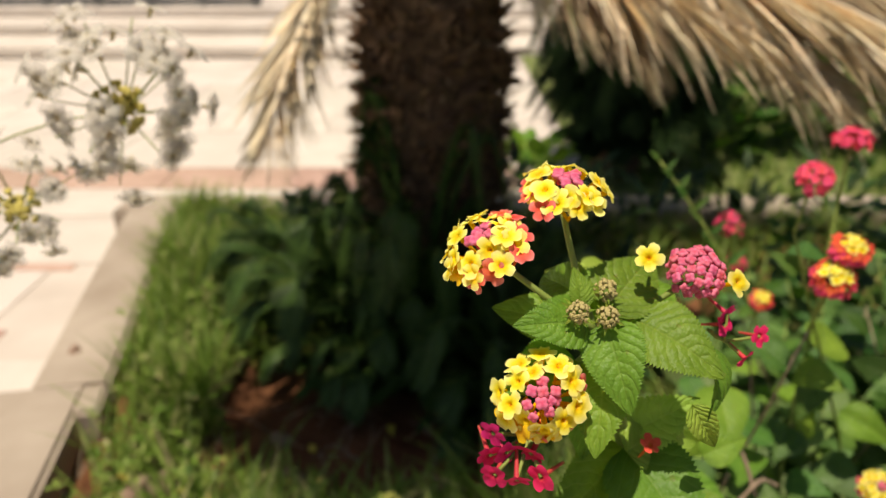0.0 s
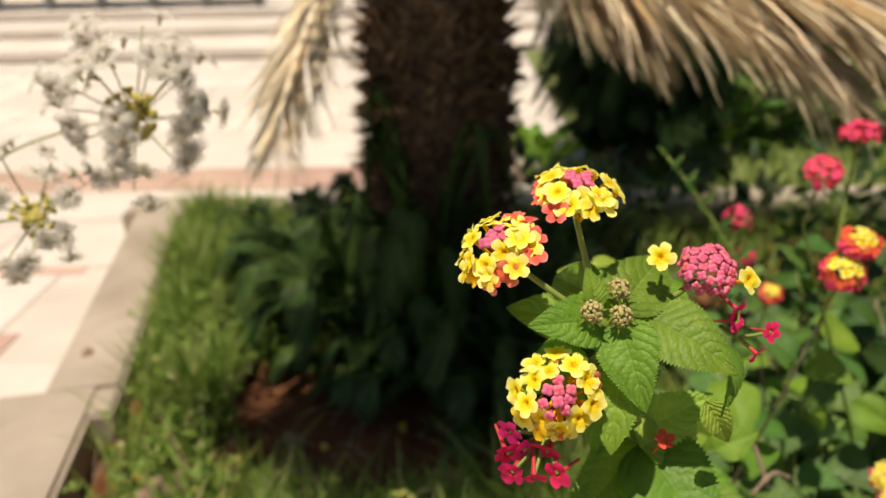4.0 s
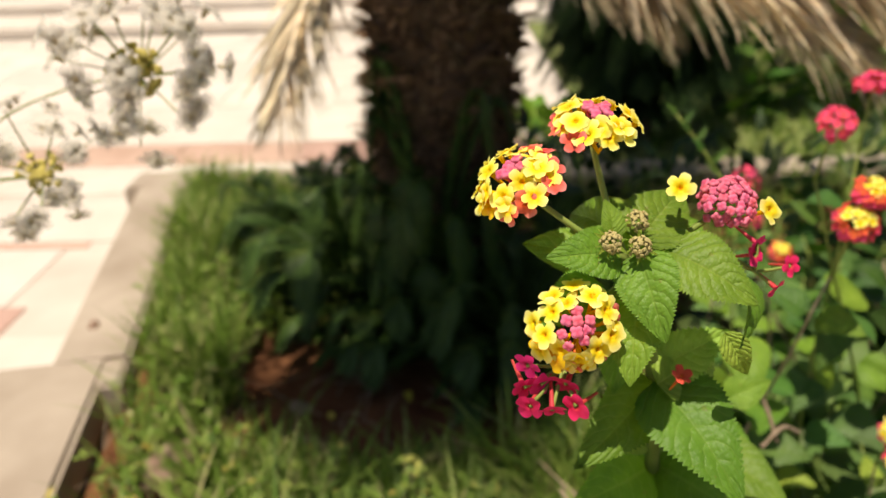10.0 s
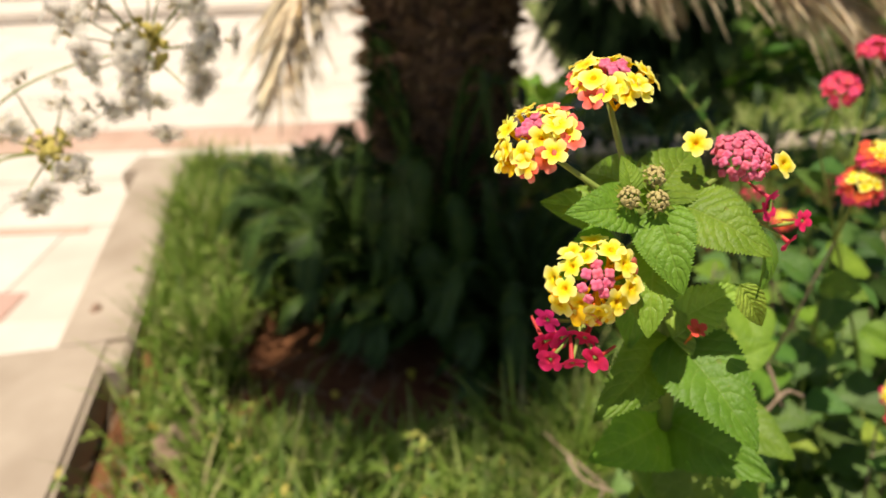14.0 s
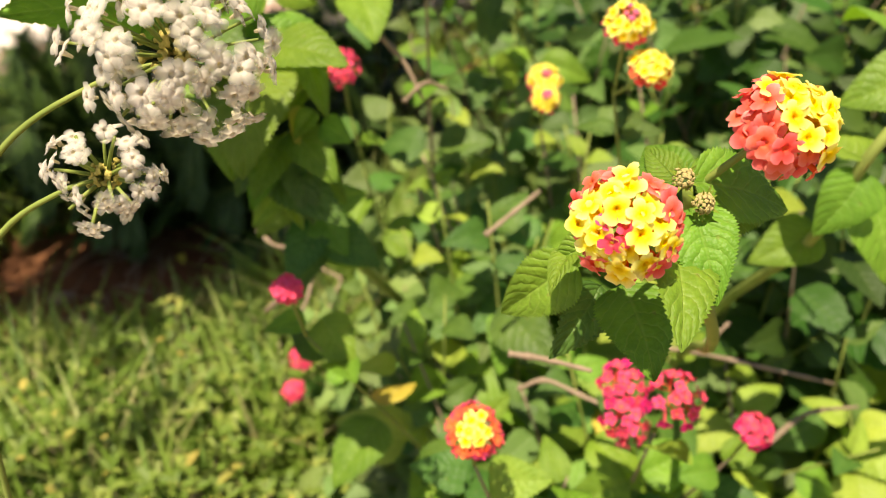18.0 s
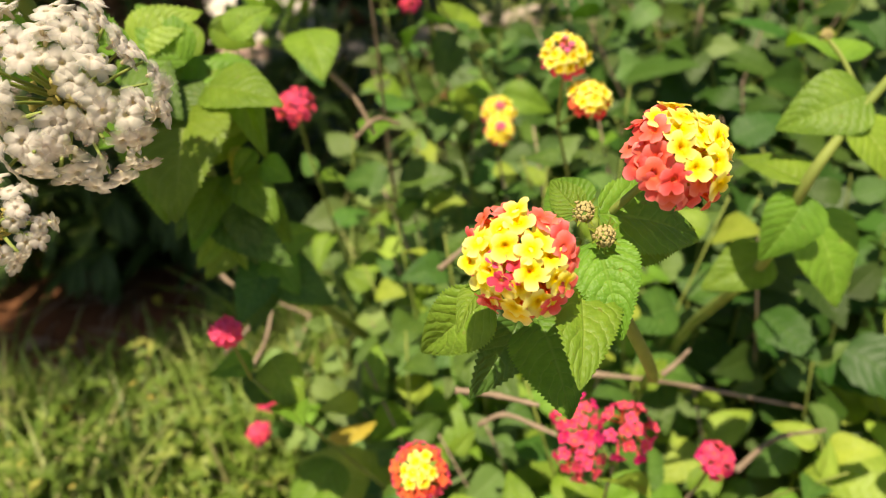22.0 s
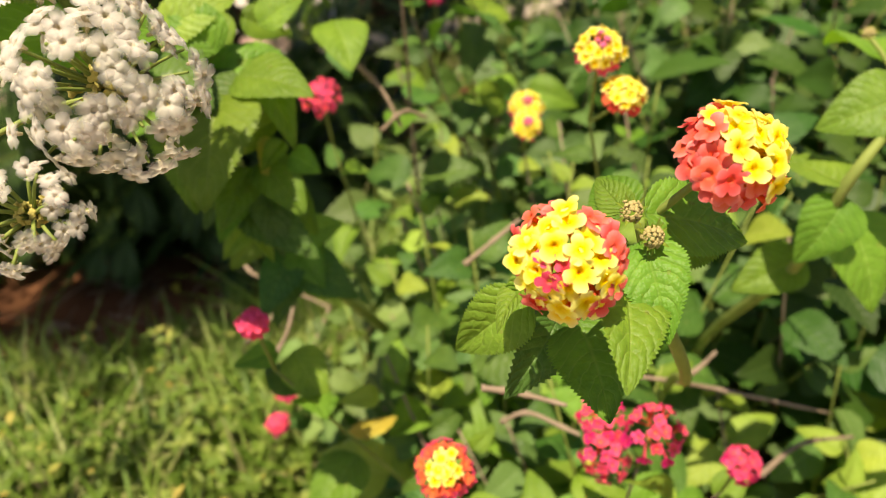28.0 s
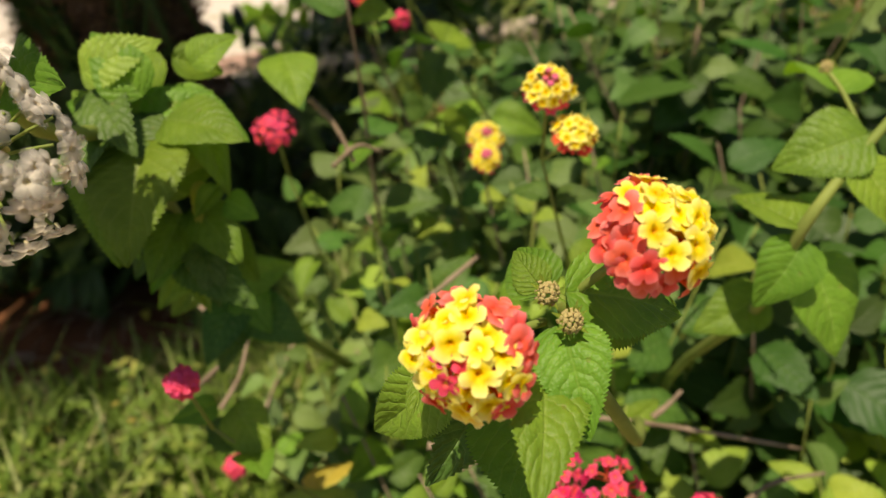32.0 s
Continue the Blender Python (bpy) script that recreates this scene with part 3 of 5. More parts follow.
def steps_and_fence():
    y = 4.65
    for k in range(3):
        me = slab("step", -9, 3.2, y + k * 0.55, 9.0, 0.02 + 0.06 * k, 0.08 + 0.06 * k, TILE, 0.01)
        tagged(piece("step", me), "low pale stone step across the plaza", "step", "plaza steps", "structure")
    wall = piece("wall_back", slab("wall_back", -12, 4, 9.6, 9.9, 0, 2.6, RENDER_WALL, 0.02))
    tagged(wall, "pale plastered wall at the far side of the plaza", "wall", kind="structure")
    rail = thing("railing", (-3.6, 5.95, 0.20), "dark grey metal railing on the steps", "railing")
    for k in range(6):
        piece("post", slab("post", -0.03 + k * 0.42, 0.03 + k * 0.42, -0.03, 0.03, 0, 0.8, STEEL, 0.006), rail)
    for z in (0.015, 0.16, 0.27, 0.75):
        piece("rail", slab("rail", -0.05, 2.15, -0.02, 0.02, z, z + 0.05, STEEL, 0.006), rail)


steps_and_fence()


# ---- stuff on the ground ----
def blades(name, spots, mat, label, category, rnd, width=0.0035, rows=4, lean=0.6):
    """Grass: each blade is a narrow tapering strip bent over to one side. spots: (x, y, z, height)."""
    verts, faces = [], []
    for x, y, z, h in spots:
        a = rnd.uniform(0, 6.283)
        b = rnd.uniform(0.1, lean) * h
        w = width * rnd.uniform(0.6, 1.2)
        dx, dy = math.cos(a), math.sin(a)
        at = len(verts)
        for k in range(rows):
            u = k / rows
            ww = w * (1 - u * 0.75)
            cx, cy, cz = x + dx * b * u * u, y + dy * b * u * u, z + h * (u - 0.25 * (b / h) * u * u)
            verts += [(cx - dy * ww, cy + dx * ww, cz), (cx + dy * ww, cy - dx * ww, cz)]
        verts.append((x + dx * b, y + dy * b, z + h * (1 - 0.25 * (b / h))))
        for k in range(rows - 1):
            i = at + 2 * k
            faces.append((i, i + 1, i + 3, i + 2))
        i = at + 2 * (rows - 1)
        faces.append((i, i + 1, i + 2))
    ob = piece(name, mesh_of(name, verts, faces, mat))
    return tagged(ob, label, category, kind="stuff")


def bare(x, y):
    """Where the red soil shows, and round the standing stone."""
    wave = 0.04 * noise.noise(Vector((x * 11, y * 11, 7)))
    return (x > -0.38 + wave and 0.76 + wave + 0.12 * (x + 0.4) < y < 1.12) or (-0.48 < x < -0.37 and y < 0.80)


rnd = random.Random(5)
spots = []
while len(spots) < 6200:
    y = rnd.uniform(0.66, 1.80)
    edge = -0.575 - 0.195 * (y - 1.08)
    x = edge + 0.01 + abs(rnd.gauss(0, 0.15))
    clump = noise.noise(Vector((x * 9, y * 9, 1)))
    if x > edge + 0.35 or rnd.random() > 0.55 + clump or bare(x, y) or (y < 0.95 and x < edge + 0.09 and rnd.random() < 0.8):
        continue
    spots.append((x, y, bed_height(x, y), rnd.uniform(0.06, 0.17) * (1 + 0.6 * clump)))
blades("kerb_grass", spots, GRASS, "tall unmown green grass growing along the kerb", "grass", rnd, 0.0032, 4, 0.7)
spots = []
while len(spots) < 7600:
    x, y = rnd.uniform(-0.62, 0.75), rnd.gauss(0.68, 0.17)
    clump = noise.noise(Vector((x * 7, y * 7, 9)))
    if x < -0.25 - 0.178 * (y + 0.66) or not 0.30 < y < 0.75 + 0.05 * clump + max(0, x) * 0.5 or rnd.random() > 0.5 + clump or (x < 0.12 and bare(x, y)):
        continue
    spots.append((x, y, bed_height(x, y), rnd.uniform(0.05, 0.15) * (1 + 0.5 * clump) * (0.55 if y > 0.6 and x < 0.1 else 1)))
blades("bed_grass", spots, GRASS, "loose tufts of green grass on the soil", "grass", rnd, 0.0034, 4, 0.9)
spots = []
while len(spots) < 2600:
    x, y = rnd.uniform(-0.45, 0.24), rnd.uniform(0.36, 0.76)
    clump = noise.noise(Vector((x * 6, y * 6, 15)))
    if rnd.random() > 0.55 + 1.2 * clump or bare(x, y):
        continue
    spots.append((x, y, bed_height(x, y), rnd.uniform(0.09, 0.20) * (0.6 if y > 0.62 and x < 0.05 else 1)))
blades("broad_grass", spots, GRASS, "broad bent grass blades in tufts over the soil", "grass", rnd, 0.0048, 5, 1.1)
spots = []
while len(spots) < 5000:
    x, y = rnd.uniform(0.12, 1.9), rnd.uniform(0.8, 1.79)
    clump = noise.noise(Vector((x * 5, y * 5, 6)))
    if rnd.random() > 0.7 + clump:
        continue
    spots.append((x, y, bed_height(x, y), rnd.uniform(0.04, 0.13) * (1 + 0.5 * clump)))
blades("shade_grass", spots, GRASS, "uneven green grass behind the shrub", "grass", rnd, 0.0036, 3, 0.9)
spots = []
while len(spots) < 6000:
    x, y = rnd.uniform(0.65, 3.5), 1.98 + abs(rnd.gauss(0, 0.9))
    spots.append((x, y, 0.03, rnd.uniform(0.03, 0.06)))
blades("lawn_grass", spots, GRASS, "short sunlit lawn grass", "grass", rnd, 0.006, 2, 0.8)


def sprigs(name, count, area, mat, label, category, rnd, size=0.012, tall=(0.04, 0.13), twig_mat=None):
    """Low plants with whorls of small rounded leaves on thin twigs."""
    verts, faces, tv, tf = [], [], [], []
    made = 0
    while made < count:
        x, y = area(rnd)
        if x is None:
            continue
        made += 1
        h = rnd.uniform(*tall)
        z0 = bed_height(x, y)
        lx, ly = rnd.uniform(-0.6, 0.6) * h, rnd.uniform(-0.6, 0.6) * h
        at = len(tv)
        for u in (0, 1):
            for a in range(3):
                tv.append((x + lx * u + 0.0011 * math.cos(a * 2.09), y + ly * u + 0.0011 * math.sin(a * 2.09), z0 + h * u))
        tf += [(at + a, at + (a + 1) % 3, at + 3 + (a + 1) % 3, at + 3 + a) for a in range(3)]
        levels = rnd.randint(3, 5)
        for k in range(levels):
            u = 0.35 + 0.65 * k / (levels - 1)
            p = Vector((x + lx * u, y + ly * u, z0 + h * u))
            s0 = rnd.uniform(0, 6)
            for q in range(rnd.randint(3, 5)):
                a = s0 + q * 1.45
                d = Vector((math.cos(a), math.sin(a), rnd.uniform(-0.1, 0.7))).normalized()
                s = size * rnd.uniform(0.6, 1.3)
                side = d.cross(Vector((0, 0, 1))).normalized() * s * rnd.uniform(0.2, 0.4)
                lift = side.cross(d).normalized() * s * 0.14
                at = len(verts)
                verts += [p, p + d * s * 0.4 - side * 0.8 + lift, p + d * s * 0.4, p + d * s * 0.4 + side * 0.8 + lift, p + d * s * 0.8 - side * 0.75 + lift, p + d * s * 0.82, p + d * s * 0.8 + side * 0.75 + lift, p + d * s * 1.05]
                faces += [(at, at + 2, at + 1), (at, at + 3, at + 2), (at + 1, at + 2, at + 5, at + 4), (at + 2, at + 3, at + 6, at + 5), (at + 4, at + 5, at + 7), (at + 5, at + 6, at + 7)]
    ob = piece(name, mesh_of(name, verts, faces, mat))
    tagged(ob, label, category, kind="stuff")
    tw = piece(name + "_twigs", mesh_of(name + "_twigs", tv, tf, twig_mat or TWIG))
    tagged(tw, "thin brown twigs of the low plants", "twigs", kind="stuff")


def low_area(rnd):
    x, y = rnd.uniform(-0.62, 0.22), rnd.uniform(0.10, 0.80)
    if x < -0.25 - 0.178 * (y + 0.66):
        return None, None
    if rnd.random() > 0.75 + 0.8 * noise.noise(Vector((x * 6, y * 6, 3))) or x > 0.05 + 0.25 * y or rnd.random() < (y - 0.42) * (4 if x > -0.36 else 0.6) or bare(x, y):
        return None, None
    return x, y


def kerb_area(rnd):
    y = rnd.uniform(0.72, 1.75)
    x = -0.55 - 0.195 * (y - 1.08) + abs(rnd.gauss(0, 0.13))
    if bare(x, y):
        return None, None
    return x, y


sprigs("ground_cover", 1400, low_area, COVER, "low yellow-green plants with small round leaves covering the soil", "ground cover", rnd, 0.0145, (0.03, 0.14))
sprigs("weeds", 330, kerb_area, GRASS, "small leafy green weeds among the grass", "weeds", rnd, 0.014, (0.04, 0.12))


def straw(count, rnd):
    verts, faces = [], []
    for _ in range(count):
        x, y = rnd.uniform(-0.6, 0.5), rnd.uniform(0.3, 1.0)
        a, s = rnd.uniform(0, 6.3), rnd.uniform(0.03, 0.11)
        z = bed_height(x, y) + rnd.uniform(0.004, 0.03)
        p = Vector((x, y, z))
        q = p + Vector((math.cos(a), math.sin(a), rnd.uniform(-0.1, 0.35))) * s
        v, f = tube((p, (p + q) / 2 + Vector((0, 0, 0.006)), q), 0.0012, 0.0007, 4, 4)
        at = len(verts)
        verts += v
        faces += [tuple(at + i for i in g) for g in f]
    ob = piece("straw", mesh_of("straw", verts, faces, TWIG))
    tagged(ob, "dry straw and twigs scattered on the soil", "straw", kind="stuff")


straw(420, rnd)


def fallen_leaves(count, rnd):
    me = leaf_mesh("fallen_leaf", LEAF_OLD, 10, 2, 0.6, 0.3, 0.2, 0.03, 0.01, 40)
    for k in range(count):
        x, y = rnd.uniform(-0.35, 0.12), rnd.uniform(0.42, 0.98)
        z = bed_height(x, y) + (0.09 if y < 0.68 else 0.012)
        a = rnd.uniform(0, 6.3)
        d = Vector((math.cos(a), math.sin(a), rnd.uniform(-0.3, 0.3))) * rnd.uniform(0.018, 0.03)
        tagged(piece("fallen_leaf", me, None, along((x, y, z), Vector((x, y, z)) + d, (rnd.uniform(-0.5, 0.5), -0.4, 1))), "small yellow fallen leaf lying among the weeds", "leaf", "fallen leaves")


fallen_leaves(14, rnd)


def rock(place, size, label, seed, stretch=(1, 1, 1), mat=None):
    bm = bmesh.new()
    bmesh.ops.create_icosphere(bm, subdivisions=2, radius=1)
    for v in bm.verts:
        p = v.co.copy()
        for axis in ((1, 0.2, 0.1), (-0.3, 1, 0.3), (0.2, -0.4, 1), (-0.8, -0.5, 0.6)):
            d = Vector(axis).normalized()
            over = abs(p.dot(d)) - 0.52
            if over > 0:
                p -= d * over * 0.95 * (1 if p.dot(d) > 0 else -1)
        p *= 1 + 0.07 * noise.noise(p * 2.5 + Vector((seed, 0, 0)))
        v.co = Vector((p.x * stretch[0], p.y * stretch[1], p.z * stretch[2])) * size
    me = bpy.data.meshes.new("stone")
    bm.to_mesh(me)
    bm.free()
    me.materials.append(mat or STONE)
    ob = piece("stone", me)
    ob.location = place
    ob.rotation_euler = (0.3, 0.5, seed)
    return tagged(ob, label, "stone", "stones in the bed")


rock((-0.425, 0.765, 0.06), 0.07, "flat brown broken stone standing in the grass", 0.6, (1, 0.45, 1.1))
rock((-0.27, 0.93, 0.035), 0.03, "small pale stone lying on the red soil", 2.2, (1.2, 0.8, 0.6))


# ---- the palm ----
def leaflet_mesh(name, mat, length=1.0, seed=0):
    """A long narrow leaflet one metre long along y, with a keel."""
    rnd = random.Random(seed)
    verts, faces = [], []
    hang = rnd.uniform(0.05, 0.25)
    for k in range(6):
        u = k / 5
        w = 0.020 * (1 - u ** 2.2) * (0.55 + 0.9 * min(1, u * 3)) + 0.002
        z = -hang * u * u
        x = 0.08 * u * u * (1 if seed % 2 else -1)
        verts += [(x - w, u, z + w * 0.6), (x, u, z), (x + w, u, z + w * 0.6)]
    for k in range(5):
        for j in (0, 1):
            a = 3 * k + j
            faces.append((a, a + 1, a + 4, a + 3))
    return mesh_of(name, verts, faces, mat)


DRY_LEAFLETS = [leaflet_mesh("leaflet", DRY_PIECE, seed=k) for k in range(4)]


def joined_frond(name, parent, points, n, length, mat, rnd, fall=0.6, spread=0.9, curl=0.25, wide_by=0.04, stalk_part=0.0):
    """A feather frond in one mesh: rib and two rows of leaflets."""
    pts = curve_points(points, n + 8)
    v, f = tube(points, 0.006, 0.002, 14, 6)
    verts, faces = [p - parent.location for p in v], list(f)
    for k in range(6, n + 8):
        p = pts[k]
        d = (pts[min(k + 1, n + 7)] - pts[k - 1]).normalized()
        side = d.cross(Vector((0, 0, 1)))
        side = side.normalized() if side.length > 0.05 else Vector((1, 0, 0))
        u = (k - 6) / n
        if u < stalk_part:
            continue
        s = length * (0.55 + 0.9 * u * (1 - u) * 2) * rnd.uniform(0.85, 1.1) * (1 - 0.45 * max(0, u - 0.7))
        for sign in (-1, 1):
            q = (d * (0.55 + 0.5 * u) + side * sign * spread + Vector((0, 0, -fall * rnd.uniform(0.6, 1.2)))).normalized()
            flat = q.cross(d).normalized()
            wide = q.cross(flat).normalized() * s * wide_by
            at = len(verts)
            for i in range(4):
                w = i / 4
                c = p + q * s * w + Vector((0, 0, -curl * s * w * w)) - parent.location
                ww = wide * (1 - w ** 2) * (1.0 if i else 0.6)
                verts += [c - ww, c + ww]
            verts.append(p + q * s + Vector((0, 0, -curl * s)) - parent.location)
            for i in range(3):
                faces.append((at + 2 * i, at + 2 * i + 1, at + 2 * i + 3, at + 2 * i + 2))
            faces.append((at + 6, at + 7, at + 8))
    return piece(name, mesh_of(name, verts, faces, mat), parent)


def pieced_frond(parent, points, n, length, rnd, fall=0.5, spread=0.5, label=""):
    """A dry frond whose leaflets are pieces of their own."""
    pts = curve_points(points, n + 3)
    v, f = tube(points, 0.006, 0.002, 16, 6, 0.15)
    fr = piece("frond", mesh_of("frond", [p - parent.location for p in v], f, DRY_PIECE), parent, None, label)
    for k in range(2, n + 2):
        p = pts[k]
        d = (pts[k + 1] - pts[k - 1]).normalized()
        side = d.cross(Vector((0, 0, 1)))
        side = side.normalized() if side.length > 0.05 else Vector((1, 0, 0))
        u = k / n
        for sign in (-1, 1):
            s = length * (0.7 + 0.5 * math.sin(math.pi * min(1, u))) * rnd.uniform(0.75, 1.15)
            q = (d * rnd.uniform(0.7, 1.1) + side * sign * spread * rnd.uniform(0.5, 1.3) + Vector((0, 0, -fall * rnd.uniform(0.4, 1.4)))).normalized()
            up = (side * sign * -0.6 + Vector((0, rnd.uniform(-0.6, 0.2), 1)))
            piece("leaflet", rnd.choice(DRY_LEAFLETS), fr, local(parent, along(p, p + q * s, up, rnd.uniform(0.7, 1.2), rnd.uniform(-0.6, 0.6))))
    return fr


def palm():
    rnd = random.Random(11)
    cx, cy, r0 = -0.018, 1.255, 0.118
    tree = thing("palm_tree", (cx, cy, 0), "sago palm with a shaggy dark brown trunk and dry drooping fronds", "palm tree")
    v, f = tube(((cx - 0.005, cy, -0.03), (cx, cy, 0.35), (cx + 0.004, cy, 0.75), (cx + 0.01, cy + 0.01, 1.15)), r0 * 1.02, r0 * 0.92, 24, 28, 0.02)
    piece("trunk", mesh_of("trunk", [p - tree.location for p in v], f, BARK), tree)
    # overlapping old leaf bases, each a blunt upturned wedge
    stock = []
    for k in range(5):
        q = random.Random(k)
        verts = []
        for u, w, t in ((0, 0.009, 0.005), (0.45, 0.010, 0.007), (0.8, 0.007, 0.005), (1.0, 0.002, 0.001)):
            j = q.uniform(0.85, 1.15)
            out = 0.016 * u + 0.022 * u * u * q.uniform(0.6, 1.3)
            z = 0.055 * u
            verts += [(-w * j, -out, z), (0, -out - t, z + 0.002), (w * j, -out, z), (0, -out + 0.006, z - 0.002)]
        faces = [(4 * i + a, 4 * i + (a + 1) % 4, 4 * i + 4 + (a + 1) % 4, 4 * i + 4 + a) for i in range(3) for a in range(4)]
        faces.append((12, 13, 14, 15))
        stock.append(mesh_of("leaf_base", verts, faces, BARK, False))
    count = 0
    joined_v, joined_f = [], []
    rows = 62
    for row in range(rows):
        z = 0.03 + row * 0.0183
        n = 40
        swell = 1 + 0.13 * noise.noise(Vector((0.3, 0.7, z * 7)))
        for k in range(n):
            a = 2 * math.pi * (k + 0.5 * (row % 2) + rnd.uniform(-0.2, 0.2)) / n
            r = r0 * (1.0 - 0.07 * z) * swell * (1 + 0.10 * noise.noise(Vector((math.cos(a) * 2, math.sin(a) * 2, z * 12)))) - 0.004
            m = Matrix.Translation((r * math.cos(a), r * math.sin(a), z + rnd.uniform(-0.008, 0.008))) @ Matrix.Rotation(a + math.pi / 2, 4, "Z") @ Matrix.Rotation(rnd.uniform(-0.9, 0.9), 4, "X") @ Matrix.Rotation(rnd.uniform(-1.7, 1.7), 4, "Y") @ Matrix.Scale(rnd.uniform(0.4, 0.95), 4)
            me = stock[rnd.randrange(5)]
            front = math.sin(a) < -0.35
            if front and 0.25 < z < 0.86 and count < 290:
                piece("leaf_base", me, tree, m)
                count += 1
            else:
                at = len(joined_v)
                joined_v += [m @ q.co for q in me.vertices]
                joined_f += [tuple(at + i for i in p.vertices) for p in me.polygons]
    rest = piece("leaf_base_mass", mesh_of("leaf_base_mass", joined_v, joined_f, BARK, False), tree)
    rest["kind"] = "stuff"
    # loose brown fibres between the stubs
    fv, ff = [], []
    for k in range(2600):
        a, z = rnd.uniform(0, 6.283), rnd.uniform(0.05, 1.1)
        r = r0 * (1.0 - 0.07 * z) + rnd.uniform(-0.004, 0.006)
        out = Vector((math.cos(a), math.sin(a), 0))
        p = out * r + Vector((0, 0, z))
        d = (out * rnd.uniform(0.05, 0.7) + Vector((-out.y, out.x, 0)) * rnd.uniform(-0.8, 0.8) + Vector((0, 0, rnd.uniform(-1.2, 0.8)))).normalized() * rnd.uniform(0.02, 0.05)
        w = d.cross(out).normalized() * rnd.uniform(0.0008, 0.0022)
        at = len(fv)
        bend = p + d * 0.55 + out * 0.004
        fv += [p - w, p + w, bend - w, bend + w, p + d - out * 0.003]
        ff += [(at, at + 1, at + 3, at + 2), (at + 2, at + 3, at + 4)]
    hair = piece("fibre", mesh_of("fibre", fv, ff, FIBRE), tree, None, "loose shaggy brown fibres")
    hair["kind"] = "stuff"
    # dry fronds hanging from the crown
    pieced_frond(tree, ((-0.0755, 1.247, 0.8444), (-0.1619, 1.123, 0.767), (-0.2037, 1.012, 0.6703), (-0.2356, 0.9306, 0.5678)), 105, 0.125, rnd, 0.20, 0.32, "pale dry brown frond hanging down")
    pieced_frond(tree, ((0.1005, 1.203, 0.8435), (0.2171, 1.055, 0.7629), (0.3294, 0.9488, 0.725), (0.4338, 0.8658, 0.6654)), 125, 0.20, rnd, 0.10, 0.28, "pale dry brown frond drooping low")
    pieced_frond(tree, ((0.1652, 1.187, 0.881), (0.3019, 1.032, 0.7854), (0.4251, 0.9139, 0.7449), (0.5239, 0.8176, 0.6803)), 125, 0.21, rnd, 0.10, 0.28, "reddish brown dry frond drooping low")
    for pts in (
        ((0.1993, 1.316, 0.9203), (0.4039, 1.188, 0.8121), (0.5585, 1.069, 0.7472), (0.6983, 0.9644, 0.6403)),
        ((0.1312, 1.243, 0.8362), (0.2688, 1.141, 0.7583), (0.3499, 1.061, 0.729), (0.4315, 0.987, 0.6887)),
        ((0.2301, 1.259, 0.8688), (0.39, 1.08, 0.769), (0.4925, 0.9999, 0.7163), (0.5729, 0.9418, 0.6627)),
        ((0.0847, 1.236, 0.868), (0.1469, 1.13, 0.7821), (0.2135, 1.066, 0.74), (0.282, 0.9941, 0.6803)),
        ((0.2536, 1.137, 0.8927), (0.4179, 1.006, 0.7999), (0.548, 0.9351, 0.7432), (0.646, 0.8818, 0.6761)),
    ):
        joined_frond("dry_frond", tree, pts, 150, 0.20, DRY, rnd, 0.22, 0.34, 0.08, 0.015)
    # the living crown, unseen above, shaped to shade trunk and soil round it
    for k in range(44):
        a = k * 2.39996 if k < 30 else radians(226 + 3.4 * (k - 30))
        rise = 0.15 + 0.65 * ((k * 7) % 30) / 30
        reach = rnd.uniform(0.40, 0.58)
        top = Vector((cx, cy, 1.16))
        d = Vector((math.cos(a), math.sin(a), 0))
        # no fronds this way, so sun reaches the hanging dry frond
        if (d - Vector((-0.68, -0.73, 0))).length < 0.32:
            continue
        if d.y < -0.2 and -0.8 < d.x < 0.06:
            reach *= 1.45
        elif d.x >= 0.06 and d.y < 0.2:
            reach *= 0.5
        elif d.x > 0:
            reach *= 1.45
        joined_frond("green_frond", tree, (top, top + d * reach * 0.4 + Vector((0, 0, rise * 0.55)), top + d * reach * 0.8 + Vector((0, 0, rise * 0.6)), top + d * reach * 1.1 + Vector((0, 0, rise * 0.35))), 40, 0.17, PALM_GREEN, rnd, 0.1, 1.0, 0.2)
    # unseen long-stalked fronds, added to throw shade on the bare soil
    for k in range(4):
        a = radians(231 + 5 * k)
        d, top = Vector((math.cos(a), math.sin(a), 0)), Vector((cx, cy, 1.16))
        reach = rnd.uniform(0.78, 0.86)
        joined_frond("green_frond", tree, (top, top + d * reach * 0.4 + Vector((0, 0, 0.14)), top + d * reach * 0.75 + Vector((0, 0, 0.17)), top + d * reach + Vector((0, 0, 0.10))), 60, 0.15, PALM_GREEN, rnd, 0.1, 1.0, 0.2, 0.04, 0.62)
    return tree


palm()


def pup(place, count, reach, label, seed, tall=0.4, name="young_palm", leaf_length=0.05, mat=SHADED_PALM):
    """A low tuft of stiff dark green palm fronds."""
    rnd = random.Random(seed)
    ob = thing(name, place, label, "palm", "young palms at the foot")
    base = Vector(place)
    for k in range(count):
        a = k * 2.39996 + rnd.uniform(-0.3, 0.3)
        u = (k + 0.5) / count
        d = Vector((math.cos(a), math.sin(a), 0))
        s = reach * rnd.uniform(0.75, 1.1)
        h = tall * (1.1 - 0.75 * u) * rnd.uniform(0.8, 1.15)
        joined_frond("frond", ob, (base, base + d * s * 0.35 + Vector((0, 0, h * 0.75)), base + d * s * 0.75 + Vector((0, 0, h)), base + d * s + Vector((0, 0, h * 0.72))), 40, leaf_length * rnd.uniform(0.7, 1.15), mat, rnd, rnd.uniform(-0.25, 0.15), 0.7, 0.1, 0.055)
    return ob


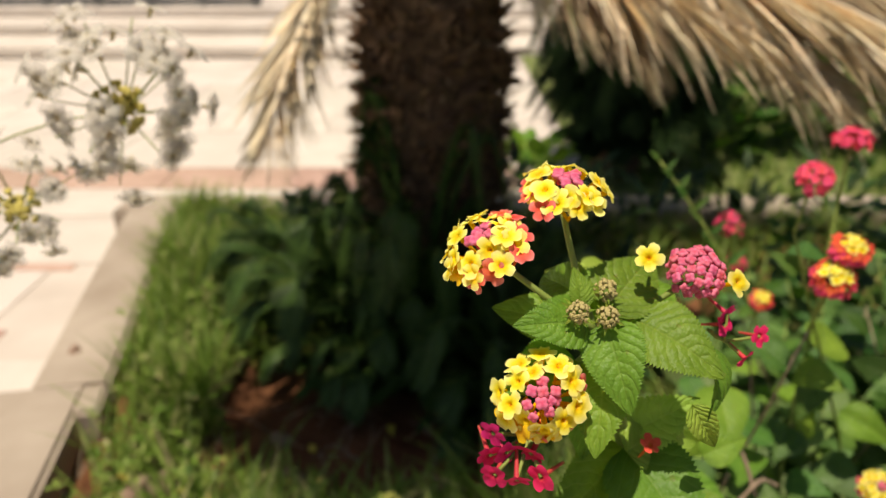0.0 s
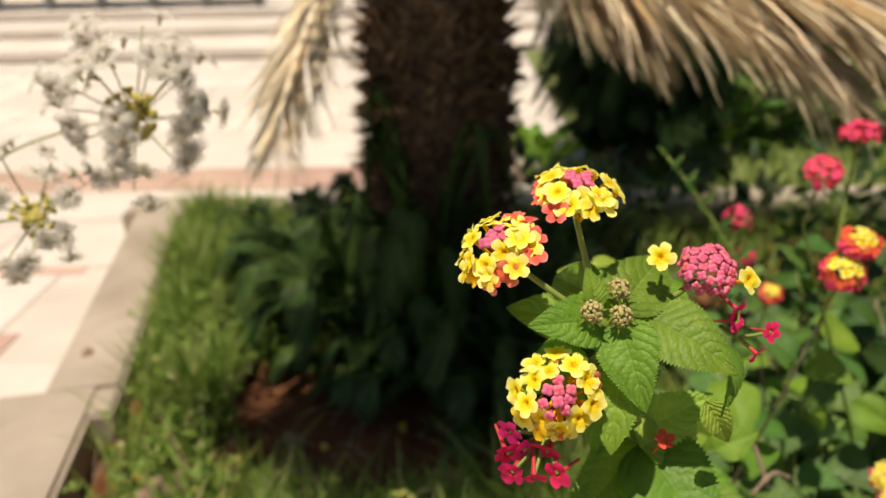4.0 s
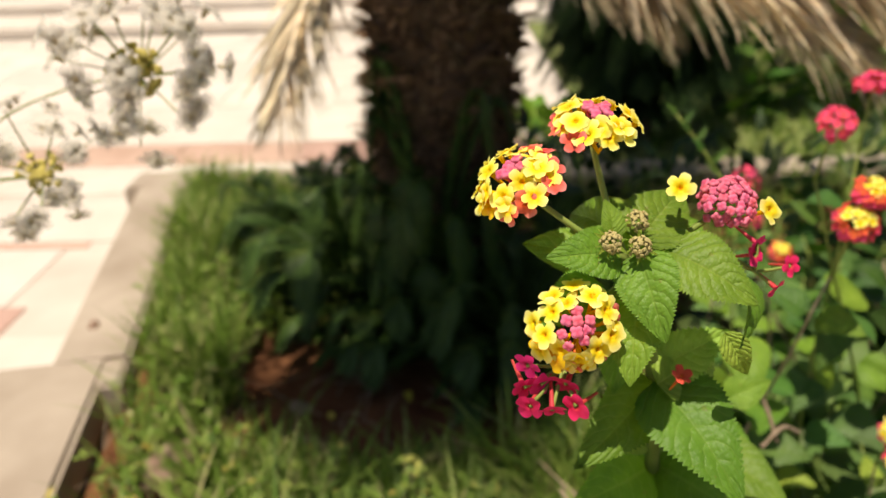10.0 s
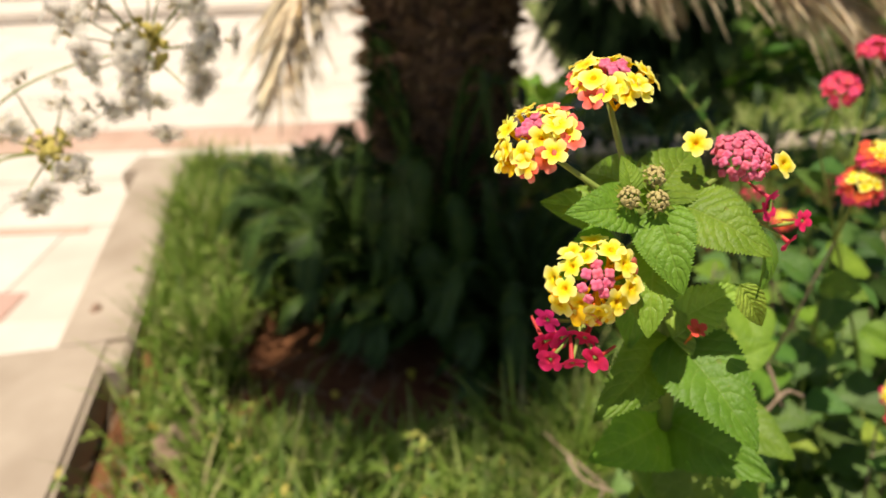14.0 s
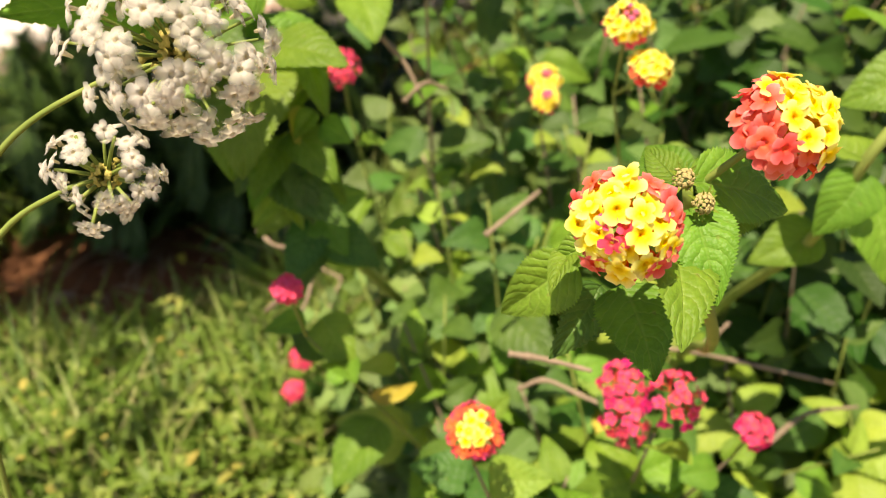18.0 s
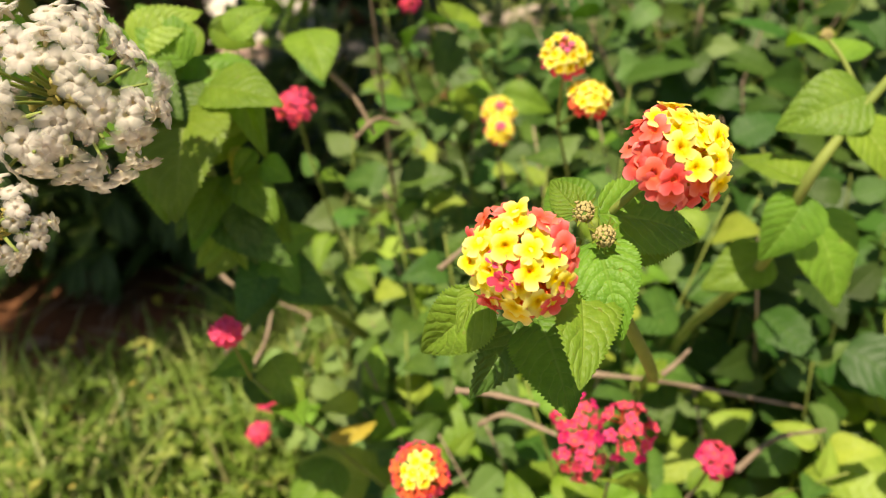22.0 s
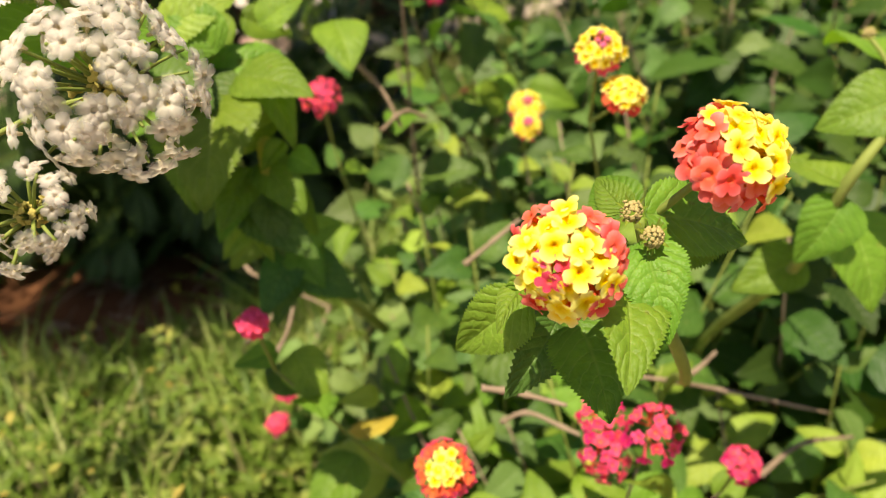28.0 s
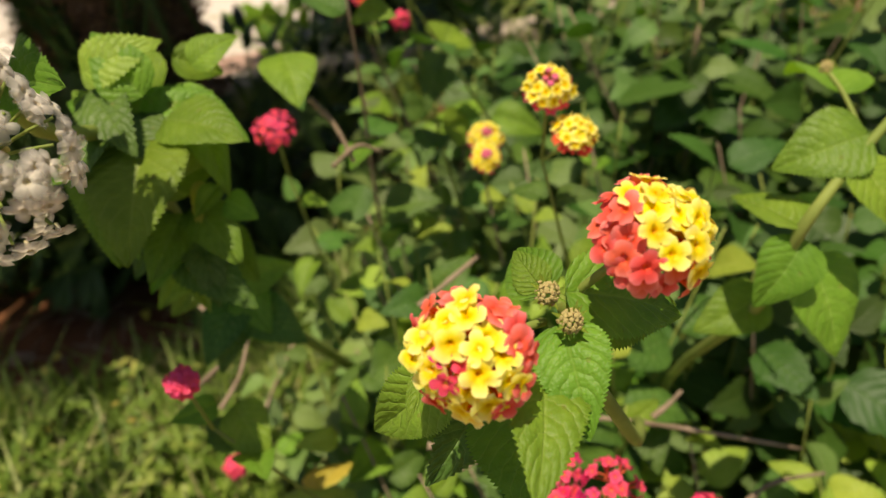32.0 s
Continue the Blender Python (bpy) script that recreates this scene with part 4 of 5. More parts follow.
pup((-0.20, 1.22, 0.01), 46, 0.24, "dark green young palm tuft at the foot of the trunk", 1, 0.30, mat=PUP_GREEN)
pup((0.10, 1.05, 0.01), 44, 0.24, "dark green young palm tuft in the trunk's shade", 2, 0.27, mat=PUP_GREEN)
pup((-0.33, 1.36, 0.01), 40, 0.20, "dark green young palm tuft beside the grass", 3, 0.25, mat=PUP_GREEN)
pup((0.12, 0.99, 0.01), 24, 0.16, "small dark green palm tuft before the trunk", 4, 0.20, mat=PUP_GREEN)
pup((-0.04, 1.10, 0.01), 44, 0.15, "tall dark palm tuft against the trunk", 6, 0.46, mat=PUP_GREEN)
pup((-0.17, 1.30, 0.01), 34, 0.13, "dark palm tuft leaning on the trunk", 7, 0.34, mat=PUP_GREEN)
pup((-0.08, 1.08, 0.01), 34, 0.17, "low dark palm tuft over the red soil", 8, 0.20, mat=PUP_GREEN)
bush = pup((0.62, 2.36, 0.03), 110, 0.31, "dense palm bush on the lawn, deep shade put into its green", 5, 0.56, "palm_bush", 0.13, SHADED_PALM)
stalk("trunk", bush, ((0.62, 2.38, -0.02), (0.62, 2.38, 0.3), (0.63, 2.40, 0.8)), 0.10, 0.09, BARK, 12, 14, 0.1)



def broad_plant(place, count, label, seed, size=0.10, tall=0.14, stock=None):
    """A clump of broad dark strap leaves in the palm's shade."""
    rnd = random.Random(seed)
    ob = thing("shade_plant", place, label, "plant", "dark plants in the shade")
    base = Vector(place)
    for k in range(count):
        a = k * 2.39996
        r = 0.13 * math.sqrt((k + 0.5) / count)
        b = base + Vector((r * math.cos(a), r * math.sin(a), rnd.uniform(0.02, tall)))
        d = Vector((math.cos(a) * 0.7, math.sin(a) * 0.7, rnd.uniform(0.3, 1.1))).normalized()
        piece("leaf", rnd.choice(stock or STRAPS), ob, local(ob, along(b, b + d * size * rnd.uniform(0.7, 1.2), (-d.x, -d.y, 1), rnd.uniform(0.7, 1.0), rnd.uniform(-0.4, 0.4))))
        stalk("leaf_stalk", ob, (base + Vector((0, 0, -0.01)), base.lerp(b, 0.6), b), 0.0016, 0.0013, STEM, 5, 4)
    return ob


# Very dark green: shade under the palm is put into this leaf colour.
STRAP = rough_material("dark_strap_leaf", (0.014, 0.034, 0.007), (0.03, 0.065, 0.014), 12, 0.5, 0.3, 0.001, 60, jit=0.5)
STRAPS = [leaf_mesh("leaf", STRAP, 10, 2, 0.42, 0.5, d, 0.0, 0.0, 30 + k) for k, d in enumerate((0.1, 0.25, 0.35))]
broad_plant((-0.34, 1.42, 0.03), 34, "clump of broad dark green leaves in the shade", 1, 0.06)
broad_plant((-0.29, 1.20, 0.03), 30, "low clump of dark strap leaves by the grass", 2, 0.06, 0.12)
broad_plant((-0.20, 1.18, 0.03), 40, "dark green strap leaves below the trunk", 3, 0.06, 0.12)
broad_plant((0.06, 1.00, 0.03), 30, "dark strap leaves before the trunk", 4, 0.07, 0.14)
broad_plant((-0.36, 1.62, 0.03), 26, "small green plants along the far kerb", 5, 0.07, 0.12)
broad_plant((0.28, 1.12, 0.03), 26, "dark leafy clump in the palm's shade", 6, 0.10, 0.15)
for k, (x, y) in enumerate(((0.98, 2.50), (1.16, 2.62), (1.36, 2.55), (1.58, 2.66), (1.80, 2.60), (1.10, 2.95), (1.45, 3.0))):
    broad_plant((x, y, 0.03), 46, "leafy dark green shrub at the back of the lawn", 50 + k, 0.13, 0.40 if k < 5 else 0.75, LEAVES_DEEP)
broad_plant((0.30, 2.20, 0.03), 40, "pale green sunlit shrub on the lawn", 40, 0.09, 0.16, LEAVES)
# These near-black leaves cover the far kerb in place of shade on it.
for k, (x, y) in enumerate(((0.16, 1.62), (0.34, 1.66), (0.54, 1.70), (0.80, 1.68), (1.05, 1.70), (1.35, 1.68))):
    broad_plant((x, y, 0.03), 34, "leafy plants against the far kerb, darkened to stand in for shade", 20 + k, 0.09, 0.24 if k < 2 else 0.18)


# ---- lantana: the tall stem near the camera ----
def tall_stem():
    rnd = random.Random(3)
    p = thing("lantana_plant", (0.0695, 0.1964, 0.605), "tall green lantana stem with yellow, coral and pink flower heads", "flower", "lantana plants")
    stalk("stem", p, ((0.0401, 0.1607, 0.7218), (0.0459, 0.163, 0.7043), (0.0575, 0.1743, 0.6671), (0.0686, 0.1964, 0.6051), (0.0863, 0.2472, 0.575), (0.0957, 0.2518, 0.5245), (0.11, 0.2793, 0.4636), (0.22, 0.47, 0.15), (0.24, 0.50, -0.01)), 0.0018, 0.0045, STEM, 40, 10, 0.04)
    top = (0.0399, 0.1598, 0.7223)
    flower_head(p, (0.0326, 0.1774, 0.7545), (0.05, -0.20, 0.97), 0.0108, [(8, 13, "pink", 0.0017), (8, 46, "yellow", 0.0042), (10, 72, "yellow", 0.0042), (3, 92, "salmon", 0.0040, (-0.5, 0, -0.6))], top, 31, "yellow and pink flower head with coral edge", squash=0.42)
    flower_head(p, (0.0110, 0.1671, 0.7430), (-0.48, -0.32, 0.82), 0.0106, [(7, 13, "pink", 0.0017), (8, 46, "yellow", 0.0042), (9, 72, "yellow", 0.0042), (2, 88, "shaded_yellow", 0.0042, (-0.5, 0, -0.6)), (6, 90, "salmon", 0.0040, (0.8, 0, -0.5))], top, 32, "yellow and pink flower head with coral edge", squash=0.42)
    flower_head(p, (0.0259, 0.1498, 0.7078), (-0.10, -0.85, 0.52), 0.0105, [(3, 8, "pink", 0.0017), (7, 22, "pink", 0.0016), (9, 48, "yellow", 0.0044), (9, 74, "yellow", 0.0043), (3, 84, "shaded_yellow", 0.0042, (-0.4, 0, -0.7)), (4, 92, "salmon", 0.0038, (0.6, 0, -0.6))], (0.0418, 0.1612, 0.7163), 33, "ring of yellow florets round pink buds", squash=0.75)
    flower_head(p, (0.0683, 0.1696, 0.7339), (0.1, -0.55, 0.85), 0.0070, [(4, 8, "pink", 0.0015), (9, 30, "pink", 0.0015), (13, 54, "pink", 0.0015), (15, 78, "pink", 0.0015), (12, 100, "pink", 0.0014)], (0.0421, 0.1609, 0.7199), 34, "round cluster of unopened pink buds", squash=0.8)
    for k, (at, n) in enumerate((((0.0541, 0.1668, 0.7397), (-0.3, -0.7, 0.6)), ((0.0777, 0.1641, 0.7339), (0.4, -0.6, 0.5)))):
        piece("floret", FLOWERS["yellow"][k], p, local(p, facing(at, n, 0.0044, k)), "single yellow floret")
    # spent florets below
    for k, at in enumerate(((0.0131, 0.1485, 0.6969), (0.0137, 0.1441, 0.6863), (0.0193, 0.1413, 0.6872), (0.0255, 0.141, 0.6886), (0.0233, 0.1453, 0.6926), (0.0168, 0.1469, 0.6915), (0.0124, 0.1473, 0.6903))):
        piece("floret", FLOWERS["magenta"][k % 2], p, local(p, facing(at, (rnd.uniform(-0.8, 0.4), -0.8, rnd.uniform(-0.6, 0.3)), 0.0044, k)), "magenta floret")
        stalk("floret_tube", p, (at, Vector(at).lerp(Vector((0.0234, 0.1514, 0.6935)), 0.6), (0.0234, 0.1517, 0.6942)), 0.0006, 0.0005, STEM, 5, 5)
    for k, at in enumerate(((0.0797, 0.1716, 0.72), (0.0793, 0.1711, 0.7168), (0.0899, 0.1705, 0.7132), (0.085, 0.1668, 0.7083))):
        piece("floret", FLOWERS["magenta"][k % 2], p, local(p, facing(at, (rnd.uniform(-0.5, 0.8), -0.5, rnd.uniform(-0.3, 0.4)), 0.0036, k)), "magenta floret")
        stalk("floret_tube", p, (at, (0.0804, 0.1715, 0.7111), (0.0753, 0.1721, 0.7146)), 0.0005, 0.0005, STEM, 5, 5)
    piece("floret", FLOWERS["coral"][0], p, local(p, facing((0.0592, 0.1585, 0.6844), (0.2, -0.4, 0.9), 0.0036)), "coral floret")
    bud_cluster(p, (0.0346, 0.1565, 0.7291), (-0.1, -0.8, 0.6), 0.0028, 1)
    bud_cluster(p, (0.042, 0.156, 0.7279), (0.15, -0.8, 0.6), 0.0028, 2)
    bud_cluster(p, (0.0429, 0.1635, 0.7316), (0.1, -0.6, 0.8), 0.0028, 3)
    near = (-0.1, -0.75, 0.65)
    leaf(p, (0.038, 0.1605, 0.7237), (0.0192, 0.1529, 0.727), 0, 1.0, (-0.1, -0.7, 0.7))
    leaf(p, (0.0438, 0.1636, 0.7252), (0.0598, 0.1842, 0.734), 2, 0.95, near)
    leaf(p, (0.0358, 0.1589, 0.7295), (0.0355, 0.1657, 0.7383), 1, 0.8, (-0.3, -0.8, 0.4), 25)
    leaf(p, (0.0427, 0.1587, 0.7245), (0.0472, 0.1401, 0.7101), 0, 0.95, (-0.1, -0.9, 0.4), 10)
    leaf(p, (0.0519, 0.1626, 0.723), (0.0727, 0.1486, 0.7171), 2, 1.05, (0.1, -0.7, 0.75))
    leaf(p, (0.0383, 0.1668, 0.7271), (0.0267, 0.1861, 0.7279), 1, 0.9, (-0.3, -0.5, 0.8), -15)
    leaf(p, (0.036, 0.1668, 0.7186), (0.0145, 0.176, 0.7196), 3, 0.9, near, 10)
    leaf(p, (0.0719, 0.1595, 0.7164), (0.0718, 0.1447, 0.7052), 1, 0.8, (0.2, -0.8, 0.3), -30)
    leaf(p, (0.0445, 0.1615, 0.7125), (0.0392, 0.1385, 0.6986), 0, 0.95, (-0.2, -0.95, 0.15), 12)
    leaf(p, (0.0556, 0.1703, 0.6726), (0.0297, 0.143, 0.6633), 2, 0.72, (-0.3, -0.85, 0.4))
    leaf(p, (0.0545, 0.1671, 0.6755), (0.0734, 0.1336, 0.6646), 0, 0.95, (0.1, -0.7, 0.7))
    leaf(p, (0.0563, 0.1695, 0.6797), (0.0759, 0.1684, 0.6922), 1, 0.95, near, 0, LEAVES_PALE)
    leaf(p, (0.0675, 0.1934, 0.6168), (0.0353, 0.1584, 0.6305), 2, 0.85, near)
    leaf(p, (0.0675, 0.1934, 0.6168), (0.0874, 0.1541, 0.6315), 0, 0.85, near)
    leaf(p, (0.063, 0.1844, 0.6364), (0.0424, 0.19, 0.637), 1, 0.8, near, 0, LEAVES_PALE)
    # lower pairs on the part of the stem that goes down into the shrub
    for base, tip, kind, wide, stock in (
        ((0.088, 0.2424, 0.5776), (0.0704, 0.2546, 0.5968), 0, 0.9, LEAVES), ((0.0808, 0.246, 0.5972), (0.0919, 0.2131, 0.5822), 2, 0.8, LEAVES_DEEP),
        ((0.0899, 0.2458, 0.5657), (0.1166, 0.2362, 0.5787), 0, 0.9, LEAVES), ((0.0796, 0.2454, 0.6045), (0.1089, 0.239, 0.6142), 2, 0.9, LEAVES_PALE),
        ((0.0912, 0.2474, 0.5512), (0.1237, 0.2449, 0.5586), 3, 0.8, LEAVES), ((0.0935, 0.2451, 0.5403), (0.0739, 0.2233, 0.5301), 1, 0.9, LEAVES_DEEP),
        ((0.0957, 0.2472, 0.5268), (0.1198, 0.2526, 0.5334), 1, 0.8, LEAVES_PALE), ((0.0988, 0.2458, 0.5174), (0.0777, 0.2287, 0.5045), 0, 0.8, LEAVES),
        ((0.1057, 0.2601, 0.4876), (0.1379, 0.2662, 0.4893), 0, 0.9, LEAVES), ((0.1072, 0.2646, 0.4772), (0.0847, 0.2429, 0.4576), 2, 0.9, LEAVES_DEEP),
        ((0.1095, 0.2664, 0.4717), (0.1329, 0.2414, 0.4543), 0, 1.0, LEAVES_DEEP), ((0.1671, 0.3975, 0.539), (0.168, 0.3755, 0.5269), 0, 1.0, LEAVES_DEEP),
        ((0.0972, 0.2043, 0.4609), (0.1063, 0.1788, 0.4466), 0, 1.0, LEAVES), ((0.0894, 0.2067, 0.4617), (0.0707, 0.2015, 0.4656), 1, 0.9, LEAVES),
    ):
        leaf(p, base, tip, kind, wide, near, 0, stock)
    for base, tip, kind, wide, up, stock in (
        ((0.096, 0.2267, 0.5799), (0.082, 0.1854, 0.556), 0, 1.1, (-0.3, -0.8, 0.5), LEAVES), ((0.1044, 0.2338, 0.5842), (0.1322, 0.2082, 0.5835), 2, 1.0, (0.1, -0.5, 0.85), LEAVES),
        ((0.0991, 0.2357, 0.5943), (0.085, 0.2493, 0.6183), 0, 1.0, (-0.2, -0.6, 0.7), LEAVES), ((0.0863, 0.2324, 0.5849), (0.0684, 0.2141, 0.5789), 1, 0.8, (-0.5, -0.6, 0.6), LEAVES_DEEP),
        ((0.0991, 0.2325, 0.5442), (0.0832, 0.2083, 0.5302), 2, 0.9, (-0.2, -0.7, 0.6), LEAVES), ((0.1044, 0.2322, 0.5458), (0.1191, 0.2065, 0.5311), 0, 0.9, (0.1, -0.6, 0.8), LEAVES),
        ((0.1042, 0.2357, 0.5327), (0.1026, 0.2068, 0.5168), 1, 0.9, (0, -0.7, 0.7), LEAVES_DEEP), ((0.1095, 0.2372, 0.5548), (0.104, 0.2188, 0.544), 3, 0.5, (0, -0.7, 0.7), LEAVES_OLD),
        ((0.1186, 0.252, 0.5979), (0.1381, 0.2544, 0.6082), 0, 1.0, (0.1, -0.6, 0.8), LEAVES), ((0.1619, 0.3454, 0.5691), (0.165, 0.3092, 0.5533), 2, 1.1, (0.1, -0.6, 0.8), LEAVES),
    ):
        leaf(p, base, tip, kind, wide, up, 0, stock)
    leaf(p, (0.0845, 0.2377, 0.5787), (0.0568, 0.2287, 0.5745), 1, 0.85, (-0.4, -0.6, 0.7), -20)
    leaf(p, (0.0865, 0.2333, 0.5786), (0.079, 0.1934, 0.5514), 0, 1.05, (-0.1, -0.9, 0.3))
    leaf(p, (0.0759, 0.2447, 0.5768), (0.064, 0.2094, 0.551), 1, 0.7, (-0.8, -0.5, 0.3), 30)
    leaf(p, (0.0887, 0.2385, 0.5812), (0.1231, 0.2446, 0.5921), 2, 0.9, (0.1, -0.6, 0.8))
    leaf(p, (0.095, 0.2409, 0.5865), (0.097, 0.2137, 0.5761), 0, 0.9, (0.2, -0.8, 0.5), 0, LEAVES_DEEP)
    leaf(p, (0.0852, 0.2477, 0.5839), (0.0665, 0.2581, 0.5918), 0, 0.9, near)
    leaf(p, (0.0926, 0.2419, 0.5272), (0.0797, 0.2183, 0.5254), 1, 0.9, near)
    leaf(p, (0.0944, 0.2397, 0.5248), (0.1149, 0.201, 0.5136), 0, 0.8, near, 0, LEAVES_DEEP)
    # the crowded leaves round the top, and the broad ones hanging from the lower joints
    for base, tip, kind, wide, up, twist, stock in (
        ((0.0539, 0.1628, 0.678), (0.0798, 0.1792, 0.682), 2, 1.0, (-0.1, -0.75, 0.65), 0, LEAVES_PALE),
        ((0.043, 0.1744, 0.7005), (0.0432, 0.1597, 0.6769), 0, 1.0, (0.1, -0.95, 0.2), 0, LEAVES),
        ((0.0493, 0.212, 0.7069), (0.0353, 0.2236, 0.7082), 0, 1.0, (-0.1, -0.75, 0.65), 0, LEAVES_PALE),
        ((0.0513, 0.2169, 0.7055), (0.0651, 0.2349, 0.7067), 2, 1.0, (-0.1, -0.75, 0.65), 0, LEAVES_PALE),
        ((0.065, 0.1494, 0.7056), (0.073, 0.1478, 0.6915), 1, 0.7, (0.3, -0.8, 0.4), 20, LEAVES_PALE),
        ((0.0348, 0.1605, 0.7131), (0.0163, 0.1475, 0.7108), 0, 1.0, (-0.2, -0.7, 0.7), 0, LEAVES),
        ((0.0373, 0.1675, 0.7175), (0.0348, 0.1779, 0.7245), 1, 0.75, (-0.1, -0.75, 0.65), 0, LEAVES),
        ((0.0415, 0.1678, 0.718), (0.0712, 0.1968, 0.7199), 2, 1.0, (-0.1, -0.6, 0.8), 0, LEAVES),
        ((0.0914, 0.2428, 0.5777), (0.0795, 0.2058, 0.5464), 0, 0.85, (-0.3, -0.85, 0.3), 15, LEAVES),
        ((0.1033, 0.2473, 0.5887), (0.1345, 0.2292, 0.574), 2, 0.8, (0, -0.55, 0.85), 0, LEAVES),
        ((0.1011, 0.2594, 0.5874), (0.0946, 0.2844, 0.6034), 0, 1.0, (-0.3, -0.7, 0.6), 0, LEAVES),
        ((0.1055, 0.248, 0.5905), (0.0889, 0.2287, 0.5707), 1, 0.9, (-0.5, -0.8, 0.2), -15, LEAVES),
        ((0.1151, 0.2434, 0.5874), (0.119, 0.212, 0.5612), 1, 0.6, (0.5, -0.7, 0.2), 35, LEAVES),
        ((0.1159, 0.2323, 0.5535), (0.1038, 0.2236, 0.5453), 3, 0.8, (-0.1, -0.75, 0.65), 0, LEAVES),
        ((0.1173, 0.2282, 0.548), (0.1291, 0.2206, 0.5414), 2, 1.2, (-0.1, -0.75, 0.65), 0, LEAVES),
        ((0.0972, 0.2441, 0.5276), (0.0804, 0.2289, 0.5171), 0, 1.1, (-0.1, -0.75, 0.65), 0, LEAVES),
        ((0.1071, 0.2501, 0.5219), (0.1227, 0.2253, 0.5097), 2, 1.0, (-0.1, -0.75, 0.65), 0, LEAVES),
        ((0.0997, 0.2422, 0.5257), (0.0995, 0.2159, 0.5144), 0, 1.0, (-0.1, -0.75, 0.65), 0, LEAVES_DEEP),
        ((0.1115, 0.2652, 0.5997), (0.1289, 0.27, 0.5862), 3, 1.0, (-0.1, -0.75, 0.65), 0, LEAVES),
        ((0.0979, 0.27, 0.4934), (0.0773, 0.2544, 0.4809), 2, 1.0, (-0.1, -0.75, 0.65), 0, LEAVES),
        ((0.1089, 0.2717, 0.4819), (0.1197, 0.2454, 0.4656), 0, 1.0, (-0.1, -0.75, 0.65), 0, LEAVES),
        ((0.1064, 0.2723, 0.4637), (0.0899, 0.2448, 0.4536), 1, 1.0, (-0.1, -0.75, 0.65), 0, LEAVES_DEEP),
        ((0.11, 0.2692, 0.4606), (0.1304, 0.2551, 0.4476), 2, 1.0, (-0.1, -0.75, 0.65), 0, LEAVES),
        ((0.0834, 0.2605, 0.5915), (0.0776, 0.2757, 0.6024), 3, 0.8, (-0.1, -0.75, 0.65), 0, LEAVES),
    ):
        leaf(p, base, tip, kind, wide, up, twist, stock)
    leaf(p, (0.0955, 0.2452, 0.5155), (0.0978, 0.2136, 0.5079), 1, 0.6, near, 0, LEAVES_PALE)
    return p


tall_stem()


